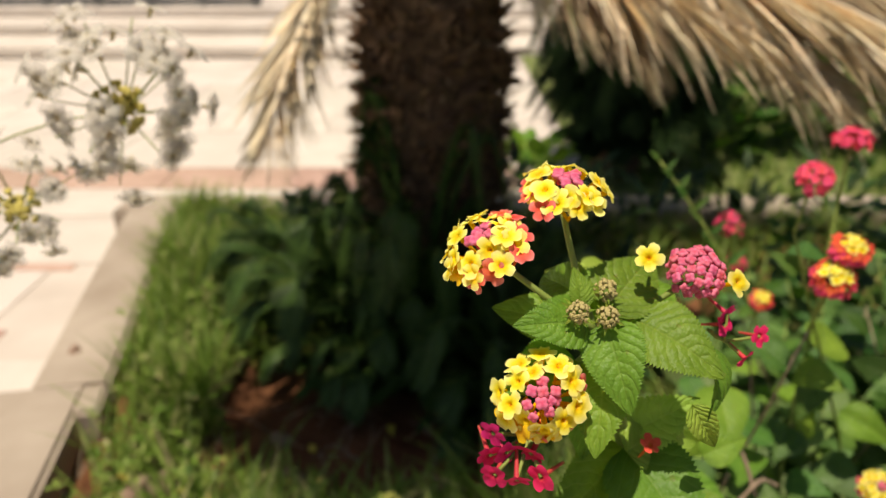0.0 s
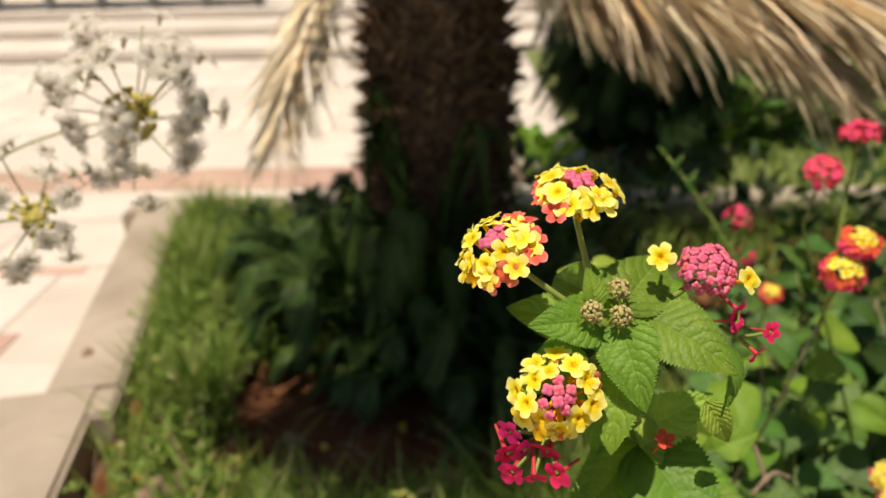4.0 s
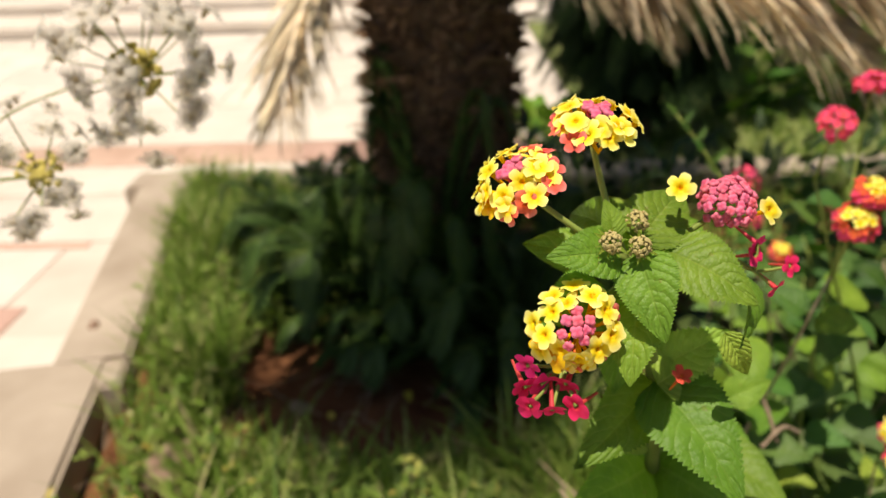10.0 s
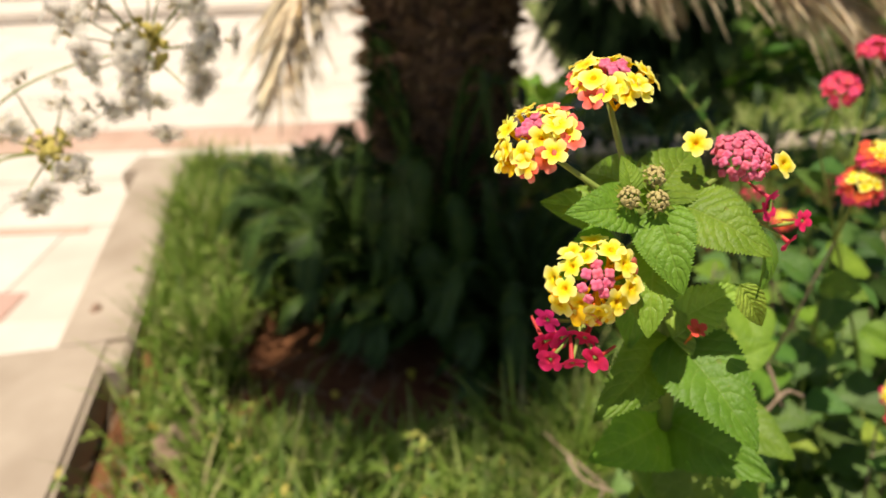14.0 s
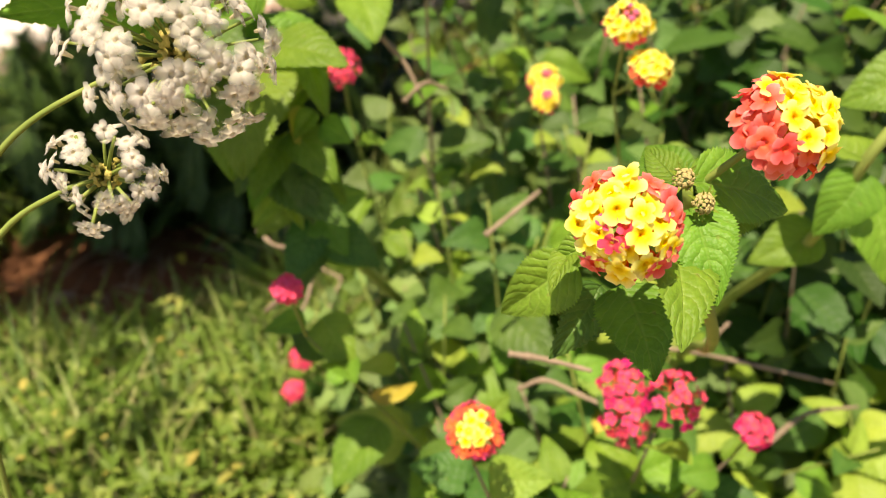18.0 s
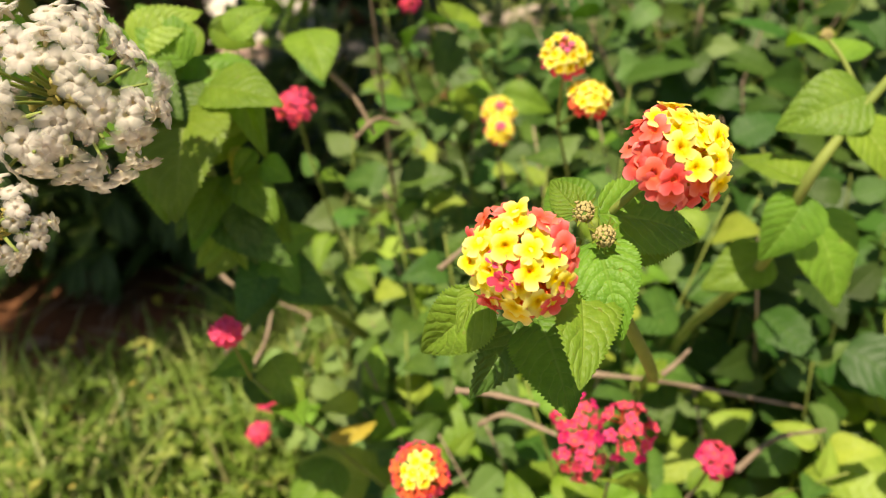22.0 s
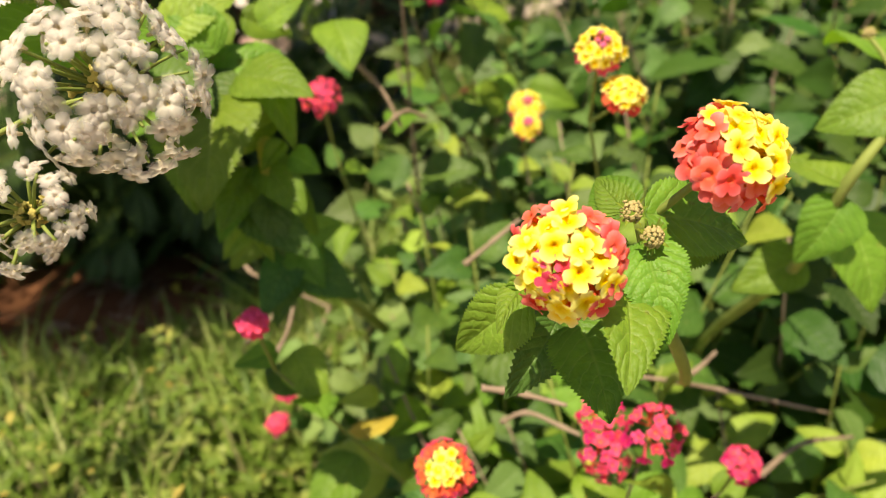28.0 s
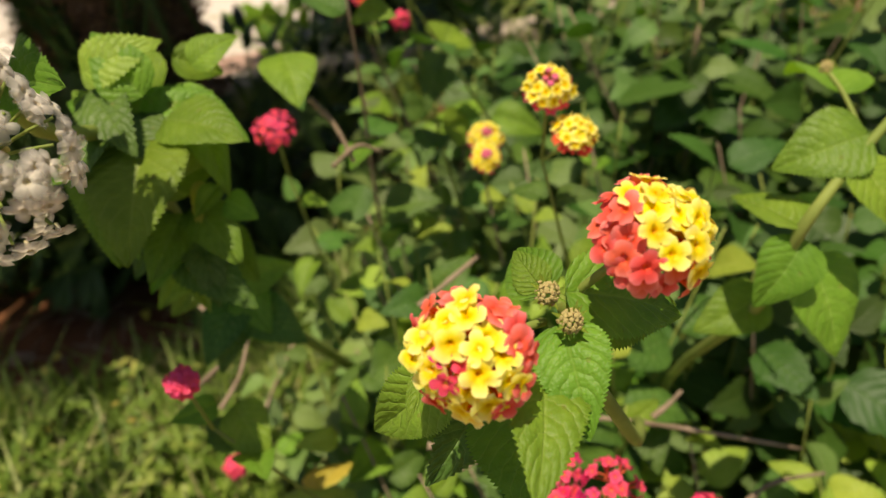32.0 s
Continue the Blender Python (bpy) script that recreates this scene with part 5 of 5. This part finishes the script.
# ---- lantana: the head that most of the second half looks at ----
def near_sprig():
    p = thing("lantana_sprig", (0.1833, 0.0617, 0.5731), "lantana sprig with two yellow flower heads edged coral", "flower", "lantana plants")
    joint = (0.1842, 0.0575, 0.5908)
    stalk("stem", p, (joint, (0.1965, 0.0665, 0.5581), (0.2275, 0.0901, 0.4956), (0.30, 0.20, 0.36), (0.33, 0.30, 0.15), (0.34, 0.36, -0.01)), 0.0013, 0.0035, STEM, 30, 8, 0.04)
    flower_head(p, (0.1598, 0.044, 0.5962), (-0.55, -0.72, 0.42), 0.0105, [(4, 12, "rose", 0.0026), (7, 28, "yellow", 0.0036), (11, 50, "yellow", 0.0037), (8, 70, "yellow", 0.0037, (-0.9, 0, -0.4)), (8, 72, "salmon", 0.0037, (0.9, -0.1, -0.1)), (14, 88, "salmon", 0.0037), (12, 108, "salmon", 0.0037)], (0.18, 0.0562, 0.5874), 41, "domed yellow flower head with a coral rim")
    flower_head(p, (0.197, 0.0455, 0.609), (0.34, -0.60, 0.74), 0.0102, [(4, 14, "yellow", 0.0037), (9, 38, "yellow", 0.0038), (7, 62, "yellow", 0.0038, (0.6, 0.1, 0.3)), (8, 66, "salmon", 0.0038, (-0.6, -0.5, -0.7)), (13, 84, "salmon", 0.0038), (12, 104, "salmon", 0.0038)], (0.1881, 0.0578, 0.591), 42, "yellow flower head with a deep coral rim")
    bud_cluster(p, (0.1794, 0.0531, 0.597), (-0.1, -0.8, 0.6), 0.0023, 5)
    bud_cluster(p, (0.1817, 0.0484, 0.5928), (0.1, -0.85, 0.5), 0.0023, 6)
    bud_cluster(p, (0.1726, 0.0822, 0.5718), (-0.2, -0.5, 0.8), 0.0018, 7)
    near = (0, -0.75, 0.65)
    leaf(p, (0.1808, 0.0579, 0.5938), (0.1781, 0.068, 0.5985), 0, 1.0, (-0.3, -0.7, 0.6))
    leaf(p, (0.1818, 0.052, 0.5892), (0.179, 0.0326, 0.5779), 0, 0.95, (-0.1, -0.85, 0.5), 12)
    leaf(p, (0.1896, 0.0599, 0.5855), (0.2128, 0.0569, 0.5827), 2, 1.15, near)
    leaf(p, (0.1715, 0.0616, 0.5629), (0.1708, 0.0383, 0.5523), 2, 1.15, (0.1, -0.8, 0.6), 8)
    leaf(p, (0.1689, 0.0682, 0.5589), (0.1512, 0.0582, 0.5467), 0, 0.9, (-0.2, -0.8, 0.5), -12, LEAVES_DEEP)
    leaf(p, (0.1615, 0.0683, 0.5689), (0.14, 0.0727, 0.5545), 1, 0.9, near)
    leaf(p, (0.1587, 0.0641, 0.5762), (0.1477, 0.0564, 0.5753), 1, 0.75, (-0.6, -0.6, 0.4), 25)
    for base, tip, kind, wide, up, twist, stock in (
        ((0.181, 0.0571, 0.5934), (0.1801, 0.0721, 0.5969), 0, 1.15, (-0.3, -0.7, 0.6), 0, LEAVES),
        ((0.185, 0.0568, 0.5927), (0.2139, 0.0552, 0.5812), 2, 0.85, (0.1, -0.6, 0.8), 0, LEAVES),
        ((0.1761, 0.0503, 0.5817), (0.1652, 0.0224, 0.5804), 0, 0.8, (0.1, -0.6, 0.8), 0, LEAVES),
        ((0.1632, 0.0596, 0.5814), (0.1528, 0.0634, 0.574), 2, 1.0, (-0.1, -0.75, 0.65), 0, LEAVES),
    ):
        leaf(p, base, tip, kind, wide, up, twist, stock)
    return p


near_sprig()

# ---- lantana: the shrub ----
HEADS = {
    "rose": [(4, 12, "rose", 0.0032), (8, 42, "rose", 0.0034), (11, 72, "rose", 0.0034), (8, 96, "rose", 0.0030)],
    "spent": [(3, 20, "rose", 0.0036), (7, 52, "rose", 0.0037), (8, 84, "magenta", 0.0036)],
    "gold": [(5, 12, "pink", 0.0015), (9, 40, "yellow", 0.0034), (12, 66, "yellow", 0.0034), (10, 92, "rose", 0.0032)],
    "full": [(4, 12, "yellow", 0.0033), (9, 38, "yellow", 0.0034), (12, 64, "yellow", 0.0034), (12, 92, "coral", 0.0033)],
    "ember": [(4, 14, "yellow", 0.0032), (6, 36, "yellow", 0.0032), (11, 62, "coral", 0.0033), (13, 86, "rose", 0.0033), (9, 106, "rose", 0.0032)],
}


def shrub_stem(head_at, kind, size, root, seed, label, normal=(-0.1, -0.55, 0.85), pairs=5, leaf_size=0.043, extra=()):
    """A flowering shoot of the shrub, from the soil up to its head."""
    rnd = random.Random(seed)
    p = thing("lantana_shoot", (root[0], root[1], 0), label, "flower", "lantana shoots")
    flower_head(p, head_at, normal, size, HEADS[kind], None, seed)
    tip = Vector(head_at) - Vector(normal).normalized() * size * 0.4
    neck = tip - Vector((normal[0] * 0.02, normal[1] * 0.02, 0.035))
    stalk("peduncle", p, (neck, (neck + tip) / 2, tip), 0.0009, 0.0008, STEM, 6, 6)
    leafy_branch(p, (root[0], root[1], 0.0), neck, rnd, pairs, leaf_size, None, 0.0034, 0.45)
    for at, k, n in extra:
        flower_head(p, at, n, size * 0.85, HEADS[k], neck, seed + 50)
    return p


R = 0.0100
shrub_stem((0.1971, 0.316, 0.6562), "ember", R, (0.36, 0.46, 0), 1, "coral lantana head with a few yellow florets", extra=(((0.2034, 0.3172, 0.671), "ember", (0, -0.4, 0.9)),))
shrub_stem((0.2067, 0.3708, 0.6903), "rose", R, (0.42, 0.52, 0), 2, "deep pink lantana head on a tall shoot")
shrub_stem((0.237, 0.3965, 0.7035), "rose", R, (0.46, 0.55, 0), 3, "deep pink lantana head seen edge on", (0, 0.1, 1))
shrub_stem((0.2669, 0.6048, 0.5636), "spent", R * 1.3, (0.40, 0.70, 0), 4, "red fading lantana head among leaves")
shrub_stem((0.2321, 0.4488, 0.5696), "ember", R * 0.7, (0.38, 0.55, 0), 5, "small orange lantana head just opening")
shrub_stem((0.255, 0.2081, 0.5728), "gold", R, (0.36, 0.34, 0), 6, "yellow lantana head with a pink middle", extra=(((0.2617, 0.1985, 0.5547), "full", (0.1, -0.5, 0.85)),))
shrub_stem((0.2735, 0.3384, 0.4954), "gold", R, (0.38, 0.44, 0), 7, "small yellow lantana head in two tiers", extra=(((0.2658, 0.3192, 0.4918), "gold", (-0.1, -0.6, 0.7)),))
shrub_stem((0.1501, 0.3872, 0.5113), "rose", R * 1.25, (0.28, 0.50, 0), 8, "bright pink lantana head")
shrub_stem((0.0759, 0.3641, 0.2952), "rose", R * 0.95, (0.22, 0.48, 0), 9, "small pink lantana head low on the shrub", extra=(((0.0643, 0.338, 0.2879), "rose", (-0.2, -0.6, 0.7)),), pairs=3)
shrub_stem((0.08608, 0.1735, 0.5052), "rose", R * 0.5, (0.22, 0.34, 0), 10, "tiny pink head just forming")
shrub_stem((0.143, 0.1155, 0.4574), "ember", R * 1.05, (0.24, 0.24, 0), 11, "round coral head with a yellow middle")
shrub_stem((0.2341, 0.1137, 0.4409), "spent", R * 1.2, (0.30, 0.24, 0), 12, "open magenta head with widely set florets", extra=(((0.2211, 0.1351, 0.4323), "spent", (-0.3, -0.6, 0.7)), ((0.2163, 0.1234, 0.4224), "spent", (-0.3, -0.8, 0.4))))
shrub_stem((0.2905, 0.1205, 0.3858), "spent", R * 0.8, (0.36, 0.24, 0), 13, "small magenta head low on the shrub")
shrub_stem((0.109, 0.2246, 0.2322), "rose", R * 0.6, (0.20, 0.30, 0), 14, "small pink head low in the leaves", pairs=3)
shrub_stem((0.3137, 0.6751, 0.4873), "spent", R, (0.44, 0.74, 0), 15, "orange-red lantana head deep in the shrub")


def surface(x, y):
    """How high the leaves of the shrub stand."""
    z = min(0.37 + 0.45 * (y - 0.05), 0.52) + 0.10 * min(1, max(0, x - 0.38) * 3)
    return z - 1.3 * max(0, 0.19 - x)


# a dark gap between the shrubs
HOLLOWS = [Vector(p) for p in ((0.2708, 0.1055, 0.4905), (0.3118, 0.1471, 0.4391), (0.3681, 0.1911, 0.3786), (0.3127, 0.0946, 0.4619), (0.3542, 0.1276, 0.4169), (0.3958, 0.1605, 0.372))]


def shrub(place, count, spread, label, seed, deep, keep, size=0.045, stock=None, mat=None, pairs=8):
    """mat: the leaves past counting are joined, in that material."""
    rnd = random.Random(seed)
    p = thing("lantana_shrub", place, label, "shrub", "lantana shrubs")
    made, mass = 0, [] if mat else None
    while made < count:
        x, y = rnd.uniform(*spread[0]), rnd.uniform(*spread[1])
        z = surface(x, y) - rnd.uniform(*deep)
        if not keep(x, y, z) or z < 0.08 or min((Vector((x, y, z)) - h).length for h in HOLLOWS) < 0.06:
            continue
        made += 1
        root = (place[0] + (x - place[0]) * 0.45 + rnd.uniform(-0.05, 0.05), place[1] + (y - place[1]) * 0.45 + rnd.uniform(-0.05, 0.05), 0)
        leafy_branch(p, root, (x, y, z), rnd, pairs, size * rnd.uniform(0.75, 1.2), stock, 0.0024, 0.25, mass)
    if mat:
        foliage(p, mass, mat)
    return p


def beyond_edge(x, y, z):
    return x > 0.09 + 0.36 * max(0, y - 0.28)


shrub((0.28, 0.26, 0), 18, ((0.10, 0.45), (0.11, 0.40)), "dense green lantana shrub with toothed leaves", 61, (0.03, 0.12), beyond_edge)
shrub((0.24, 0.30, 0), 18, ((0.10, 0.45), (0.11, 0.40)), "green lantana shrub with small toothed leaves", 71, (0.03, 0.14), beyond_edge, 0.042)
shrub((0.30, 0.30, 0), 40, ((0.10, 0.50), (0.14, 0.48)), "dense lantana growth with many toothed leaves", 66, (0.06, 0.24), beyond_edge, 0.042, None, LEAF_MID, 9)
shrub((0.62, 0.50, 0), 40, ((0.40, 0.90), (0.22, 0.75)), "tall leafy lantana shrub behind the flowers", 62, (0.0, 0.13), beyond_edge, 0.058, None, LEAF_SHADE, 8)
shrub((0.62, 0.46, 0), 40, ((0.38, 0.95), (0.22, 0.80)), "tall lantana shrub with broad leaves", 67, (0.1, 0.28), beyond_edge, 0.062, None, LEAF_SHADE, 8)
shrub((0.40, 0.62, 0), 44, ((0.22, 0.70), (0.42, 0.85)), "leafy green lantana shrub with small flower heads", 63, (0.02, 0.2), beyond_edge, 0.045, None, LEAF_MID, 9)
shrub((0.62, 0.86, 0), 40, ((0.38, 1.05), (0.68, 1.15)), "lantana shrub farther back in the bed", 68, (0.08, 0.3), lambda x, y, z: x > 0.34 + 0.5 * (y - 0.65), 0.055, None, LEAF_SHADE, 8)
shrub((0.42, 0.10, 0), 22, ((0.20, 0.75), (-0.02, 0.24)), "low lantana shrub with pale green leaves", 64, (0.07, 0.2), lambda x, y, z: x > 0.2 and z < 0.42, 0.05, LEAVES_PALE)
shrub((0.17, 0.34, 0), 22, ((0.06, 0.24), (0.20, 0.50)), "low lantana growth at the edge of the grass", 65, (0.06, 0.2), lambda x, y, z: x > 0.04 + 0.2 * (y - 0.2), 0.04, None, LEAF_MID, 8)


def side_branch():
    p = thing("lantana_branch", (0.3261, 0.1369, 0.5208), "stout lantana branch with broad ribbed leaves", "shrub", "lantana shrubs")
    stalk("stem", p, ((0.3979, 0.1512, 0.571), (0.3525, 0.1403, 0.5456), (0.3287, 0.1367, 0.5215), (0.339, 0.1647, 0.4574), (0.36, 0.26, 0.30), (0.40, 0.34, -0.01)), 0.0017, 0.0036, STEM, 26, 8, 0.06)
    stalk("bud_stalk", p, ((0.3855, 0.1712, 0.5406), (0.3866, 0.1845, 0.5515), (0.3865, 0.1953, 0.5582)), 0.0011, 0.0011, STEM, 8, 6)
    bud_cluster(p, (0.3867, 0.1957, 0.5589), (-0.3, -0.4, 0.9), 0.0028, 9)
    near = (0, -0.6, 0.8)
    for base, tip, kind, wide in (
        ((0.3602, 0.1441, 0.5526), (0.3259, 0.1517, 0.5425), 0, 1.15),
        ((0.353, 0.1404, 0.5442), (0.3612, 0.1167, 0.5236), 2, 1.1),
        ((0.3312, 0.1365, 0.5223), (0.3258, 0.1726, 0.5186), 3, 0.8),
        ((0.3324, 0.1379, 0.5157), (0.3119, 0.1323, 0.49), 0, 1.1),
        ((0.3424, 0.1439, 0.5011), (0.3486, 0.1178, 0.4652), 2, 1.15),
        ((0.4067, 0.2018, 0.5395), (0.424, 0.2502, 0.5448), 1, 1.0),
        ((0.3467, 0.1671, 0.464), (0.3115, 0.1675, 0.4504), 2, 1.0),
    ):
        leaf(p, base, tip, kind, wide, near, 0, LEAVES)


side_branch()


def weed_sprig():
    p = thing("weed", (0.2454, 0.4887, 0.543), "thin green weed with small narrow leaves", "weed")
    line = ((0.2499, 0.4849, 0.5349), (0.2106, 0.4896, 0.5922), (0.1833, 0.4967, 0.6311), (0.1602, 0.4988, 0.6592))
    stalk("stem", p, line, 0.0016, 0.0009, STEM, 14, 6)
    pts = curve_points(line, 13)
    rnd = random.Random(8)
    for k in range(3, 13):
        s = 0.022 * (1 - 0.04 * k)
        side = 1 if k % 2 else -1
        leaf(p, pts[k], pts[k] + Vector((side * 0.7, rnd.uniform(-0.3, 0.3), 0.8)).normalized() * s, k, 0.5, (0, -0.8, 0.5), 0, LEAVES_DEEP)


weed_sprig()


def dry_sticks():
    for k, pts in enumerate((
        ((0.1939, 0.1967, 0.379), (0.2081, 0.191, 0.386), (0.2281, 0.178, 0.3759), (0.2538, 0.1568, 0.3678)),
        ((0.0704, 0.3791, 0.4095), (0.0798, 0.3621, 0.4048), (0.0994, 0.3485, 0.4058)),
        ((0.0758, 0.2953, 0.3817), (0.0913, 0.3041, 0.3956), (0.1032, 0.3176, 0.4152)),
        ((0.0639, 0.3217, 0.3821), (0.0815, 0.3102, 0.4025), (0.092, 0.3161, 0.4118)),
        ((0.1942, 0.2405, 0.4576), (0.2103, 0.2439, 0.4642), (0.2338, 0.2562, 0.4669)),
        ((0.1678, 0.1391, 0.4693), (0.1817, 0.1346, 0.4651), (0.197, 0.1207, 0.4651)),
        ((0.1712, 0.3435, 0.5424), (0.1808, 0.332, 0.5282), (0.1861, 0.3176, 0.5096)),
        ((0.173, 0.3096, 0.514), (0.19, 0.3226, 0.5167), (0.2041, 0.3273, 0.5081)),
        ((0.2583, 0.1968, 0.3916), (0.301, 0.1873, 0.3759), (0.3442, 0.1841, 0.3515), (0.4098, 0.1783, 0.3138)),
        ((0.3049, 0.1879, 0.3783), (0.3144, 0.1885, 0.3829), (0.3217, 0.1869, 0.3924)),
        ((0.3361, 0.1515, 0.3191), (0.3691, 0.1585, 0.3237), (0.4132, 0.1612, 0.3083)),
        ((0.0876, 0.4142, 0.262), (0.1071, 0.4358, 0.2784), (0.1257, 0.4638, 0.2863)),
        ((0.1257, 0.4638, 0.2863), (0.0984, 0.4867, 0.299), (0.0737, 0.5174, 0.3058)),
    )):
        v, f = tube(pts, 0.0016, 0.0010, 18, 7, 0.5)
        tagged(piece("dry_stick", mesh_of("dry_stick", v, f, TWIG)), "bare grey-brown dry twig inside the shrub", "twig", "dry twigs")


dry_sticks()


# ---- white flowers close to the camera ----
def white_umbel(centre, normal, size, seed, root, rays=28, loose=0.14, broad=0.27):
    rnd = random.Random(seed)
    p = thing("white_flower", root, "loose cluster of small white flowers on a thin stem", "flower", "white flowers")
    c = Vector(centre)
    nrm = Vector(normal).normalized()
    turn = nrm.to_track_quat("Z", "Y")
    base = c - nrm * size * 0.8
    stalk("stem", p, (root, Vector(root).lerp(base + Vector((-4 * size, 0, 0)), 0.55), base + Vector((-3.6 * size, 0.0, -2.4 * size)), base + Vector((-2.2 * size, 0, -0.7 * size)), base + Vector((-0.9 * size, 0, -0.1 * size)), base), 0.0012, 0.0005, STEM, 40, 6)
    core = piece("core", None, p, Matrix.Translation(base + nrm * size * 0.15 - p.location), "yellow-green heart of the cluster")
    for k in range(26):
        a, b = k * 2.39996, math.acos(1 - 0.9 * (k + 0.5) / 26)
        d = turn @ Vector((math.sin(b) * math.cos(a), math.sin(b) * math.sin(a), math.cos(b)))
        piece("flower_bud", FLOWERS["heart"][0], core, facing(d * size * rnd.uniform(0.15, 0.4), d, size * 0.07, k))
    for k in range(rays):
        a, b = k * 2.39996, math.acos(1 - 0.85 * (k + 2.5) / (rays + 2))
        d = turn @ Vector((math.sin(b) * math.cos(a), math.sin(b) * math.sin(a), math.cos(b)))
        at = c - nrm * size * 0.55 + d * size * rnd.uniform(0.75, 1.1)
        stalk("ray", p, (base, base.lerp(at, 0.5) + nrm * 0.002, at), 0.0006, 0.0004, STEM, 4, 4)
        for q in range(3):
            off = turn @ Vector((rnd.uniform(-1, 1), rnd.uniform(-1, 1), rnd.uniform(-0.3, 0.4))) * size * loose
            piece("floret", FLOWERS["white"][q % 2], p, local(p, facing(at + off, d + turn @ Vector((rnd.uniform(-0.5, 0.5), rnd.uniform(-0.5, 0.5), 0)), size * broad, rnd.uniform(0, 6))))
    return p


white_umbel((0.0796, 0.0988, 0.6329), (0.05, -0.86, 0.5), 0.0215, 1, (-0.06, 0.06, 0.03), 34, 0.17, 0.19)
white_umbel((0.0586, 0.0871, 0.6115), (0.1, -0.86, 0.5), 0.0120, 2, (-0.09, 0.07, 0.03), 15, 0.2, 0.24)
white_umbel((-0.1691, 0.3644, 0.7412), (0.3, -0.75, 0.55), 0.046, 3, (-0.40, 0.12, 0.03), 17, 0.24, 0.25)
white_umbel((-0.2235, 0.3385, 0.6903), (0.3, -0.75, 0.55), 0.034, 4, (-0.42, 0.16, 0.03), 11, 0.22, 0.25)

# ---- paving tiles, row by row ----
def paving(y0, y1, wide, mat, name, shift):
    me = slab(name, -wide / 2 + 0.0015, wide / 2 - 0.0015, y0 + 0.0015, y1 - 0.0015, 0.0, 0.008, mat, 0.002)
    for k in range(int(-6 / wide), 9):
        x = k * wide + shift
        right = -0.90 - 0.203 * (y0 - 1.08) if y1 < 2.1 else 0.40 + 0.25 * (y0 - 2.0)
        if x + wide / 2 > right + wide * 0.6:
            continue
        piece(name, me, pavement, Matrix.Translation((x, 0, 0.0080)))


for k, (y0, y1) in enumerate(((-2.98, -2.51), (-2.51, -2.04), (-2.04, -1.57), (-1.57, -1.10), (-1.10, -0.63), (-0.63, -0.16), (-0.16, 0.30), (0.30, 0.72), (0.72, 1.20), (1.32, 1.605), (1.645, 1.92), (1.97, 2.21), (2.43, 2.90), (2.90, 3.37), (3.37, 3.84), (3.84, 4.31), (4.31, 4.64))):
    paving(y0, y1, 0.5, TILE, "paving_tile", 0.25 * (k % 2))
for y0, y1 in ((1.20, 1.32), (1.605, 1.645), (2.21, 2.43)):
    paving(y0, y1, 0.42, TILE_RED, "band_tile", 0.1)
